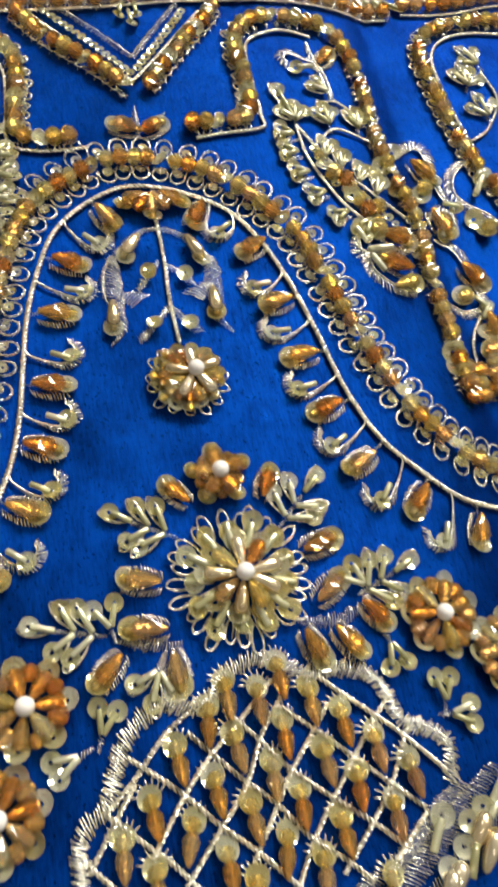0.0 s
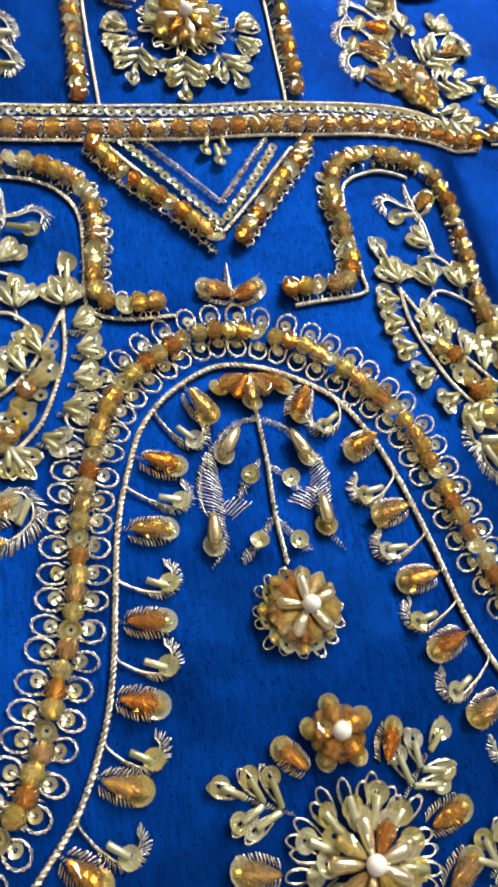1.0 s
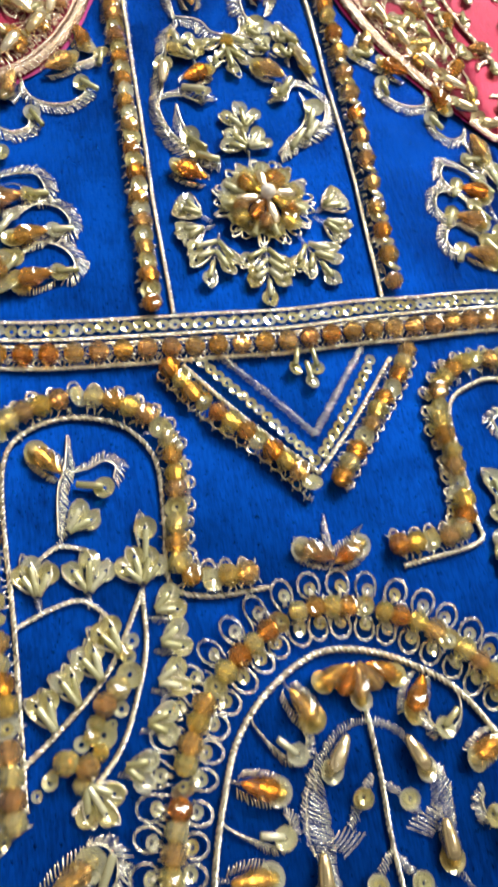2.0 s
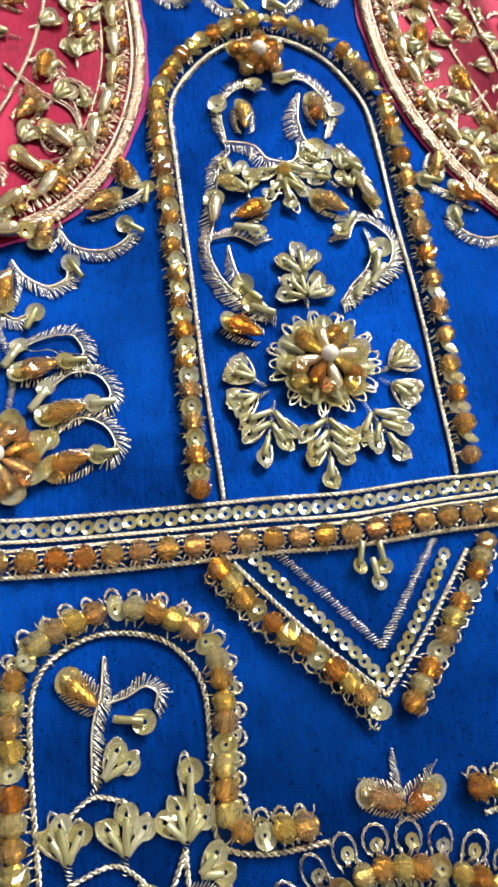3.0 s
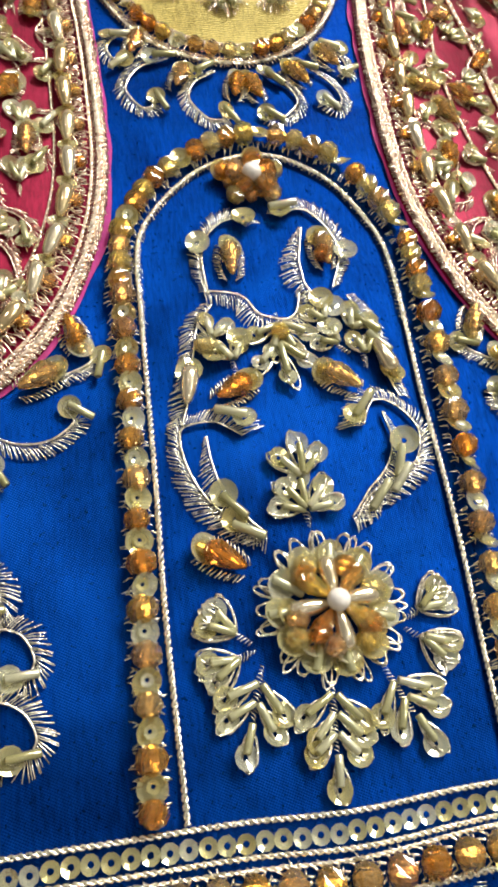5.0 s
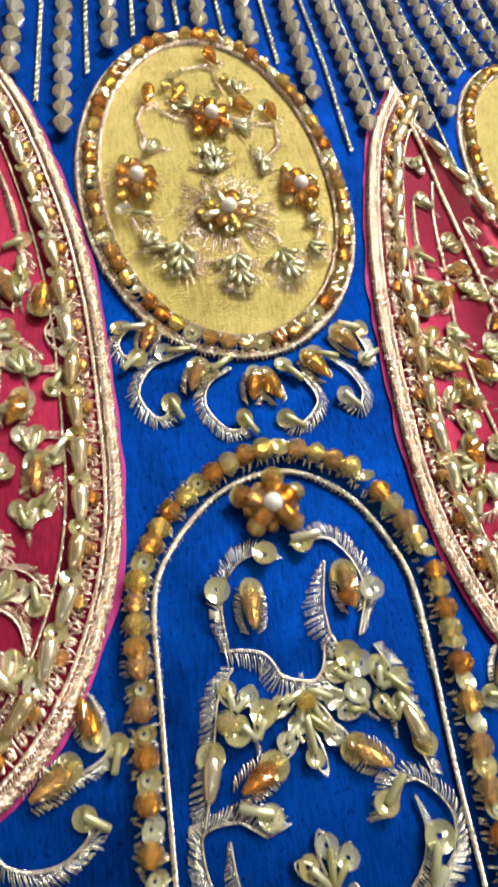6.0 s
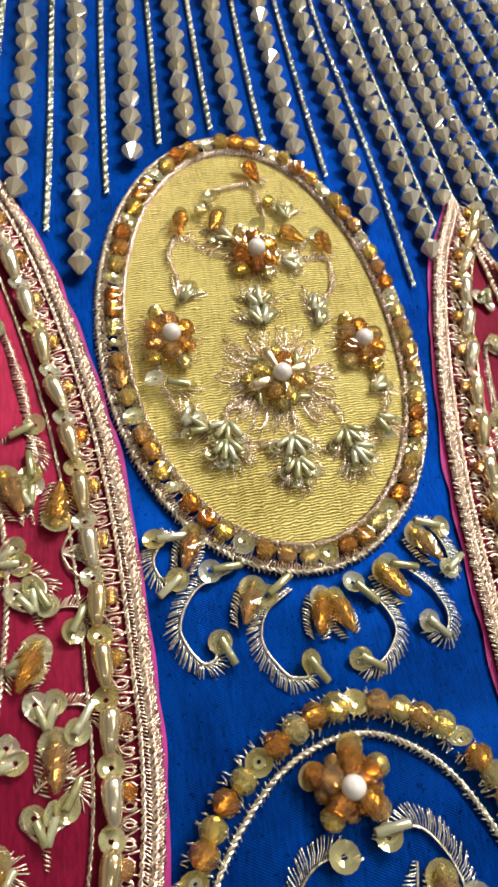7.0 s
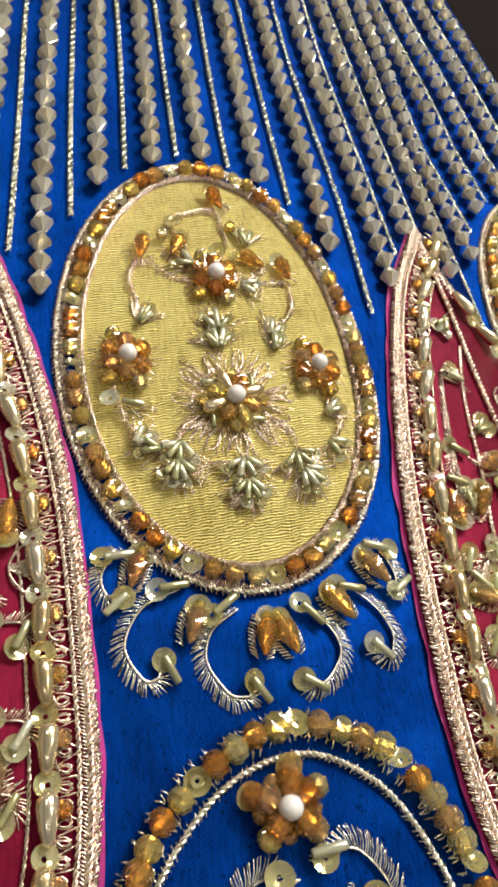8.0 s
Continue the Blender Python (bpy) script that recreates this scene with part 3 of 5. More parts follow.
m.satin([(-5.9, 64.6), (-7.3, 62.6), (-8.7, 60.7)], (1.2, 2.2, 1.6))
m.bead("sequin", -5.9, 64.6, 0, 0.9, 0.2, 0.82)
m.bead("ring", -5.9, 64.6, 0, 1.3, 0.2, 0.8)
m.satin([(-1.8, 66.0), (-0.3, 64.6), (1.3, 63.1)], (1.2, 1.8, 1.2))
m.satin([(1.3, 63.1), (1.9, 61.9), (2.5, 60.7)], (1.2, 2.2, 1.6))
m.bead("sequin", 1.3, 63.1, 0, 0.9, 0.2, 0.82)
m.bead("ring", 1.3, 63.1, 0, 1.3, 0.2, 0.8)
m.satin([(-3.0, 56.4), (-4.7, 54.4), (-6.4, 52.4)], (1.2, 1.8, 1.2))
m.satin([(-6.4, 52.4), (-8.1, 50.9), (-9.9, 49.5)], (1.2, 2.2, 1.6))
m.bead("sequin", -6.4, 52.4, 0, 0.9, 0.2, 0.82)
m.bead("ring", -6.4, 52.4, 0, 1.3, 0.2, 0.8)
m.satin([(-2.2, 55.8), (-0.8, 53.7), (0.5, 51.6)], (1.2, 1.8, 1.2))
m.satin([(0.5, 51.6), (1.5, 50.5), (2.5, 49.4)], (1.2, 2.2, 1.6))
m.bead("sequin", 0.5, 51.6, 0, 0.9, 0.2, 0.82)
m.bead("ring", 0.5, 51.6, 0, 1.3, 0.2, 0.8)
m.done()

m = Motif("small_flower", -1.2, 39.6, "round bead flower with a white pearl and gold drop petals", "bead flower")
for k in range(5):
    a = 0.35 + 2 * PI * k / 5
    m.bead("drop_gold", -1.2 + math.cos(a) * 3.0, 39.8 + math.sin(a) * 3.0, a, 2.6, -0.15, 0.82)
    m.bead("drop" if k % 2 else "drop_pale", -1.4 + math.cos(a + 0.63) * 3.5, 39.7 + math.sin(a + 0.63) * 3.5, a + 0.63, 2.0, -0.1, 0.85)
m.bead("pearl", -0.9, 39.9, 0, 3.9)
for k in range(15):
    a = 2 * PI * k / 15 + jit(0.06)
    m.loop(-2.4 + math.cos(a) * 4.9, 39.5 + math.sin(a) * 4.9, a + jit(0.12), 3.1 + jit(0.4), 2.3, 0.13, False)
    m.bead("sequin", -2.4 + math.cos(a) * 6.0, 39.5 + math.sin(a) * 6.0, a, 1.0, 0.4 + jit(0.2), 0.78)
    m.bead("round" if k % 3 else "round_pale", -2.1 + math.cos(a) * 4.4, 39.6 + math.sin(a) * 4.4, a, 1.7, 0, 0.72)
    if k % 2:
        m.bead("round_pale", -2.3 + math.cos(a) * 6.4, 39.6 + math.sin(a) * 6.4, a, 1.5, 0, 0.5)
m.done()

# ---- the great flower and the sprays round it ----
m = Motif("great_flower", 0.6, 0.6, "large bead flower with white pearl, gold petals and wire loops", "bead flower")
m.flower(0.6, 0.6, 3.4, 9, ("drop_gold", "drop", "drop_gold", "drop_pale"), 0.2, 0, 0, up=2.6)
for k in range(26):
    a = 2 * PI * k / 26 + jit(0.05)
    r = 6.6 + (k % 3) * 0.8
    m.loop(0.2 + math.cos(a) * r, 0.6 + math.sin(a) * r, a + jit(0.12), 4.9 + jit(0.5), 2.6, 0.16, False)
    m.hair(0.2 + math.cos(a) * 4.5, 0.6 + math.sin(a) * 4.5, 0.2 + math.cos(a + 0.06) * 10.4, 0.6 + math.sin(a + 0.06) * 10.4, 0.8, 0.17)
for k in range(13):
    a = 2 * PI * k / 13 + 0.2
    m.bead("bugle", 0.3 + math.cos(a) * 7.2, 0.6 + math.sin(a) * 7.2, a, 1.5, 0, 0.95, 1.05)
    m.bead("sequin", 0.3 + math.cos(a) * (8.2 + k % 3), 0.6 + math.sin(a) * (8.2 + k % 3), a, 0.9, 0.3, 0.95)
m.done()

m = Motif("pearl_blossom", 0, 19.8, "five petal amber blossom with a white pearl", "bead flower")
for a in (1.66, 0.35, 2.85, 4.1, 5.25):
    m.bead("round", math.cos(a) * 2.9, 19.6 + math.sin(a) * 2.8, a, 1.8, 0, 1.05)
    m.bead("round_pale", math.cos(a) * 4.6, 19.6 + math.sin(a) * 4.3, a, 1.4, 0, 0.7)
    m.bead("sequin", math.cos(a) * 4.8, 19.6 + math.sin(a) * 4.6, a, 0.5, 0.2, 0.88)
    m.bead("round", math.cos(a + 0.6) * 3.7, 19.6 + math.sin(a + 0.6) * 3.6, a, 1.0, 0, 0.6)
m.bead("pearl", 0.1, 19.8, 0, 3.0)
m.done()

for x, y, a, sz in ((-8.0, 17.4, 2.3, 0.9), (8.3, 16.6, 1.1, 0.9), (-16.4, 2.8, 2.9, 1.05), (-16.6, -5.4, 3.0, 1.05), (15.4, 4.2, 0.25, 1.05), (15.4, -4.0, 0.6, 1.05),
                 (10.6, -13.0, -1.2, 1.0), (16.8, -13.0, -0.95, 1.0), (-12.9, -12.6, -1.5, 1.0), (-23.6, -10.8, 3.9, 1.0), (22.8, -9.2, -0.9, 0.95)):
    m = Motif("drop_pendant", x, y, "amber glass drop with a sequin beside the great flower", "bead drop", "drops round the great flower")
    m.hair_drop(x, y, a, size=sz)
    m.done()

for x, y, a, n in ((-11.0, 10.3, 2.65, 0), (10.4, 9.6, 0.78, 0), (-25.2, -4.8, 2.88, 0), (22.4, -5.0, 0.36, 0), (-22.4, -4.4, 1.8, 2),
                (-15.8, -12.2, 4.3, 3), (24.2, -14.6, -1.4, 2), (-26.0, -20.5, 1.2, 2), (31.6, -26.0, 1.4, 2), (32.0, -28.0, -0.2, 2), (22.0, -4.4, 2.3, 2), (-29.5, -22.6, 3.5, 2)):
    m = Motif("bugle_spray", x, y, "spray of pale glass bugles tipped with champagne sequins", "bead spray", "sprays round the great flower")
    if n:
        m.leaf(x, y, a, n, 0.8 if n > 2 else 0.4, 5.4, loops=n > 2)
    else:
        m.branch(x, y, a, 2, 3.0, 4.8)
    m.done()
m = Motif("stitched_branch", 14, -9, "feathered silver stitch branch beside the flower", "stitched branch")
m.satin([(8.4, -8.2), (14.1, -9.3), (20.7, -8.0), (23, -5)], (1.0, 2.2, 2.2, 0.8), lean=0.3)
m.satin([(-22, -6.2), (-17, -8.2), (-11, -8.6)], (0.8, 1.6, 1.0), lean=0.3)
m.done()

for cx, cy, tn in ((34.9, -11.6, 0.3), (-36.8, -14.1, 0.9), (46.5, -19.5, 0.5), (-42, -29, 0.2)):
    m = Motif("amber_flower", cx, cy, "amber bead flower with a white pearl and gold sequins", "bead flower", "amber side flowers")
    m.flower(cx, cy, 3.0, 7, ("drop", "drop", "drop_pale"), tn)
    for k in range(7):
        a = tn + 2 * PI * (k + 0.5) / 7
        m.bead("round", cx + math.cos(a) * 5.2, cy + math.sin(a) * 5.2, a, 1.4, 0, 0.85 + jit(0.12))
    m.done()

# ---- the latticed vase at the bottom ----
VASE = [(-31, -56), (-31.2, -40), (-30.6, -33.6), (-26.4, -30.2), (-24.6, -25.6), (-21.8, -20.8), (-16.8, -17.6), (-11.2, -18.8), (-8.4, -18.4), (-5.0, -14.8), (0, -13.2), (4.8, -14.8),
        (8.0, -17.3), (13.0, -17.1), (18.2, -18.6), (21.2, -22.6), (22.6, -27.2), (27.0, -29.4), (30.2, -32.6), (28.8, -38.4)]
vase = Motif("lattice_vase", 0, -34, "latticed vase outline in thick silver satin stitch", "stitched vase")
vase.satin(VASE, (2.9, 2.9), step=0.5, lean=0.35, bow=0.75, r=0.19)
for line in (
        [(9.9, -17.8), (14.8, -22.6), (21.3, -28.6), (28.5, -36.4)],
        [(2.3, -21.0), (7.9, -26.2), (13.0, -31.2), (18.1, -36.3), (23.3, -41.2)],
        [(-6.5, -20.1), (-2.3, -24.9), (2.5, -31.0), (8.3, -36.4), (13.8, -41.2), (18.3, -45.7)],
        [(-12.9, -22.4), (-6.1, -30.1), (-0.8, -35.4), (3.4, -41.0), (8.7, -45.7), (11.9, -49.3)],
        [(-22.6, -24.2), (-15.2, -30.8), (-10.1, -36.5), (-4.9, -41.4), (0.1, -47.1), (3.7, -50.7)],
        [(-27.3, -30.9), (-22.9, -35.3), (-17.7, -40.4), (-14.9, -43.8), (-11.3, -47.3)],
        [(-30.7, -37.0), (-27.0, -41.1), (-24.2, -44.4)],
        [(-26.5, -31.1), (-21.7, -27.3), (-16.5, -22.1), (-10.9, -18.8)],
        [(-30.0, -38.7), (-25.4, -32.5), (-21.8, -28.1)],
        [(-20.9, -38.8), (-14.9, -31.4), (-10.1, -26.7), (-3.5, -21.6), (2.3, -16.9)],
        [(-16.5, -43.4), (-9.9, -36.7), (-5.1, -31.9), (-1.2, -25.1), (3.6, -19.4)],
        [(-6.0, -42.5), (-0.9, -35.7), (3.0, -30.7), (7.5, -25.9), (10.9, -22.1)],
        [(0.1, -47.1), (3.7, -41.7), (8.3, -36.4), (13.0, -31.2), (17.9, -26.2), (22.0, -22.8)],
        [(7.4, -47.0), (13.2, -41.5), (18.0, -36.5), (22.2, -30.1), (23.9, -27.8)],
        [(16.0, -47.0), (19.9, -43.8), (23.3, -41.2)],
        ):
    vase.rope(line, 0.5, "cord", "")
vase.done()
# sequin head and tip of each drop in the lattice
for hx, hy, tx, ty in (
        (-9.1, -19.2, -9.6, -23.4),
        (-5.7, -15.8, -5.6, -19.4),
        (-0.7, -17.7, -0.7, -21.9),
        (3.3, -14.3, 3.5, -18.2),
        (7.7, -19.3, 7.9, -23.4),
        (12.3, -23.5, 12.6, -28.0),
        (2.4, -23.3, 2.4, -27.7),
        (-5.8, -23.9, -5.3, -28.0),
        (-15.0, -23.9, -14.7, -28.5),
        (8.1, -28.7, 8.4, -33.0),
        (16.9, -28.3, 17.1, -32.8),
        (21.8, -33.2, 22.3, -37.8),
        (-10.0, -29.4, -9.7, -33.8),
        (-0.6, -29.1, -0.7, -33.2),
        (12.8, -33.2, 12.4, -37.8),
        (-20.0, -30.6, -19.7, -34.9),
        (-5.1, -34.2, -4.7, -38.6),
        (3.0, -33.8, 2.9, -38.3),
        (17.5, -38.5, 17.5, -42.9),
        (-14.2, -34.9, -15.5, -39.1),
        (-0.4, -39.6, -1.3, -43.9),
        (8.6, -39.1, 8.9, -43.5),
        (-24.8, -35.1, -25.1, -39.0),
        (-10.0, -39.8, -9.8, -44.0),
        (-20.6, -40.0, -20.8, -43.9),
        (4.6, -43.7, 4.2, -47.6),
        (-6.2, -44.5, -6.7, -48.0),
        (14.5, -48.6, 13.5, -51.9),
        ):
    m = Motif("vase_drop", hx, hy, "amber drop hung below a champagne sequin in the lattice", "bead drop", "drops in the lattice")
    a = math.atan2(ty - hy, tx - hx)
    c, s = math.cos(a), math.sin(a)
    m.bead("sequin", hx, hy, a, 0.35, 0.2, 0.98)
    m.bead("round_pale", hx + c * 0.5, hy + s * 0.5, a, 1.2, 0, 0.66)
    m.bead("drop", hx + c * 3.9, hy + s * 3.9, a + PI, 1.3, 0, 0.82)
    for k in range(-3, 4):
        b = a + PI + k * 0.4
        m.hair(hx + math.cos(b) * 1.5, hy + math.sin(b) * 1.5, hx + math.cos(b + 0.1) * (2.9 + jit(0.2)), hy + math.sin(b + 0.1) * (2.9 + jit(0.2)), 0.5, 0.14)
    m.done()
m = Motif("feathered_border", 26, -44, "feathered silver band with gold drops beside the vase", "stitched border")
m.satin([(9.6, -49.3), (15.7, -47.7), (21.3, -44.1), (27.3, -40.3), (31.5, -39.0)], (2.4, 3.4, 4.4, 4.0, 2.6), step=0.62, lean=-0.75)
m.satin([(13.5, -51.9), (19.8, -48.6), (25.9, -44.3), (31.3, -41.2), (38.5, -37.3)], (3.0, 4.4, 4.8, 4.0, 2.6), step=0.62, lean=-0.5)
m.satin([(19.8, -53.3), (24.8, -50.5), (31.6, -46.3), (38.4, -43.5)], (3.0, 3.6, 3.6, 3.0), step=0.62, lean=0.5)
m.bead("sequin", 25.0, -42.4, 0, 0.9, 0.2, 1.0)
m.bead("bugle", 23.1, -44.9, 1.0, 1.5, 0, 1.05)
m.bead("drop_gold", 24.2, -52.0, 0.9, 1.5, 0, 1.05)
m.bead("drop_gold", 30.6, -46.1, 0.8, 1.5, 0, 1.05)
m.bead("bugle", 28.2, -49.7, 1.1, 1.5, 0, 1.05)
m.bead("bugle", 33.7, -44.3, 0.7, 1.5, 0, 1.05)
m.bead("drop_gold", 22.5, -52.8, 0.9, 1.5, 0, 1.05)
m.bead("drop_gold", 31.6, -49.3, 0.9, 1.5, 0, 1.05)
m.bead("bugle", 36.1, -41.3, 0.8, 1.5, 0, 1.05)
m.bead("sequin", 29.6, -44.2, 0, 0.9, 0.25, 0.9)
m.bead("sequin", 32.9, -42.8, 0, 0.9, 0.25, 0.9)
m.bead("sequin", 33.3, -47.6, 0, 0.9, 0.25, 0.9)
m.bead("sequin", 27.4, -47.5, 0, 0.9, 0.25, 0.9)
m.bead("sequin", 23.9, -50.0, 0, 0.9, 0.25, 0.9)
m.done()

# ---- trefoil above the arch, the V and the long band ----
m = Motif("trefoil", -2.4, 102, "small trefoil of two amber drops and a silver leaf", "bead trefoil")
m.hair_drop(-5.2, 103.0, 2.7, size=1.0)
m.hair_drop(0.4, 102.2, 0.45, size=1.0)
m.bead("round", -4.4, 102.6, 0, 1.6, 0.2, 0.8)
m.bead("round", -0.4, 101.8, 0, 1.6, 0.2, 0.8)
m.satin([(-2.9, 100.5), (-2.6, 104), (-2.2, 109.6)], (1.4, 3.2, 0.4), lean=0.9)
m.satin([(1.0, 103), (2.4, 105), (4.4, 107)], (2.0, 2.2, 0.3), lean=0.9)
m.satin([(-5.0, 104), (-6.6, 105.4), (-8.4, 106.4)], (2.0, 2.0, 0.3), lean=0.9)
m.done()

v_out = [(-25.0, 140.0), (-20.2, 133.4), (-14.4, 127.4), (-8.6, 121.8), (-2.6, 114.4)]
v_out2 = [(2.2, 115.6), (7.6, 122.4), (12.4, 128.2), (17.2, 133.8), (21.4, 140.0)]
m = Motif("v_pendant", -1.6, 128, "V shaped pendant of amber beads, sequins and silver thread", "bead pendant")
for line, off in ((v_out, -1.6), (v_out2, -1.6)):
    m.row(line, 3.0, ("round", "round_pale", "round", "sequin"), 0.98)
    m.scallops(line, off, 2.6, 2.0)
    for x, y, w in spline(line, 0.8):
        a = w + rng.choice((-1, 1)) * PI / 2 + jit(0.7)
        m.hair(x + math.cos(a) * 1.1, y + math.sin(a) * 1.1, x + math.cos(a) * 2.5, y + math.sin(a) * 2.5, 0.8, 0.13)
m.rope([(-22.3, 141), (-12, 128.4), (-1.3, 117.3)], 0.5)
m.rope([(-1.3, 117.3), (7, 126), (17.6, 138.6)], 0.5)
m.satin([(-14.2, 141.2), (-7.2, 133), (-0.5, 124.6)], (1.6, 1.6), lean=0.5)
m.satin([(-0.5, 124.6), (5.6, 132.6), (12.2, 141)], (1.6, 1.6), lean=-0.5)
for line in ([(-18.6, 141), (-10, 130.6), (-1.2, 119.2)], [(0.2, 121.0), (7, 129.4), (14, 139.4)]):
    for x, y, w in spline(line, 1.95):
        m.bead("ring", x, y, w, 0.35, 0.15 + jit(0.1), 0.86)
for x, y, a in ((-1.2, 140, 4.4), (2.2, 139.6, -1.5), (0.6, 137, -1.5)):
    m.bead("bugle", x, y, a, 1.0, 0, 0.75)
    m.bead("sequin", x + math.cos(a) * 2.4, y + math.sin(a) * 2.4, a, 0.5, 0.2, 0.7)
m.done()

band_y = lambda x: 149.4 + max(0, x - 24) * 0.10 - (0.9 if -20 < x < 14 else 0) * math.sin((x + 20) / 34 * PI)
band = Motif("sequin_band", 0, 147, "straight band of amber beads and small ring sequins between silver cords", "bead border")
XS = [-72, -58, -44, -30, -16, -2, 12, 26, 40, 54, 72]
for off, r in ((2.0, 0.42), (-1.7, 0.4), (-2.9, 0.34), (-7.3, 0.46)):
    band.rope([(x, band_y(x) + off + jit(0.2)) for x in XS], r, "cord", "")
for x, y, w in spline([(x, band_y(x)) for x in XS], 2.25):
    band.bead("ring", x, y + jit(0.1), w, 0.5, 0.2 + jit(0.15), 0.96)
for i, (x, y, w) in enumerate(spline([(x, band_y(x) - 5.1) for x in XS], 4.35)):
    band.bead("round", x, y, w, 1.6, 0, 1.0)
    for k in range(15):
        a = 2 * PI * k / 15 + jit(0.08)
        band.hair(x + math.cos(a) * 1.6, y + math.sin(a) * 1.6, x + math.cos(a + 0.15) * (2.65 + jit(0.2)), y + math.sin(a + 0.15) * (2.65 + jit(0.2)), 1.0, 0.16)
band.done()
band2 = Motif("sequin_band", 92, 153, "continuing band of amber beads and sequins", "bead border")
band2.row([(78, 152), (92, 153), (112, 157)], 4.4, ("round",), 1.0)
band2.rope([(77, 155), (92, 156), (112, 160)], 0.6)
band2.rope([(77, 149), (92, 150), (112, 154)], 0.46)
band2.done()


# ---- hooked arches beside the V, with sprigs in them ----
def hook(line, cord_line, side, label):
    m = Motif("hooked_border", line[len(line) // 2][0], line[len(line) // 2][1], label, "bead border", "hooked borders")
    m.row(line, 3.1, ("round", "round_pale", "sequin", "round", "round_pale"), 0.98)
    for x, y, w in spline(line, 3.3):
        a = w + side * PI / 2
        m.horseshoe(x + math.cos(a) * 0.9, y + math.sin(a) * 0.9, a + jit(0.3), 2.0 + jit(0.3), 0.13)
        for k in range(7):
            b = a + jit(0.9) + (PI if k % 2 else 0)
            px, py = x + math.cos(w) * jit(1.6), y + math.sin(w) * jit(1.6)
            m.hair(px + math.cos(b) * 1.2, py + math.sin(b) * 1.2, px + math.cos(b) * 2.7, py + math.sin(b) * 2.7, 0.7, 0.13)
    m.rope(cord_line, 0.5)
    m.done()


hook([(-17.6, 101.4), (-24, 101.2), (-28.2, 104), (-28.2, 110), (-27, 118), (-27.0, 125), (-30.1, 130.8), (-36.6, 135), (-43, 135.6), (-49, 134), (-54, 131.2), (-57.4, 126), (-58, 117), (-58, 106), (-57.6, 92), (-56.8, 82), (-57, 68)],
     [(-14, 98.6), (-24, 98.6), (-30.2, 101.6), (-29.8, 112), (-29.7, 122.6), (-33, 128.6), (-38, 131.5), (-45, 132.2), (-51.4, 129.6), (-54.6, 125), (-55.4, 116), (-55, 100), (-55, 88), (-55.2, 72)], -1,
     "hooked beaded border in amber and gold beside the V")
hook([(9.6, 102.2), (16, 102.0), (21.9, 103.4), (23.8, 108), (24.1, 117.7), (23.8, 126.4), (26.7, 132.9), (34.4, 136.4), (43.4, 136.6), (51, 135), (54.8, 126), (55.1, 114), (54.4, 101), (55.2, 92), (57.6, 83), (58.6, 75), (57.6, 66), (58, 50), (58.2, 40), (57.4, 32)],
     [(10, 98.6), (25, 100.8), (26.2, 105), (26.2, 115), (27.2, 127.6), (34.6, 132.2), (40.0, 132.8), (45, 132.2)], 1,
     "hooked beaded border in amber and gold, long leg")
hook([(114, 147), (106, 146.6), (95, 146), (84, 142.4), (78, 135.8), (77.2, 125), (78.3, 113), (80, 104), (82, 95), (85, 88), (88, 78)],
     [(108, 142), (95, 142.4), (86, 139), (81.2, 133), (80.4, 124), (81.6, 112), (84, 100)], -1, "hooked beaded border further along the cloth")


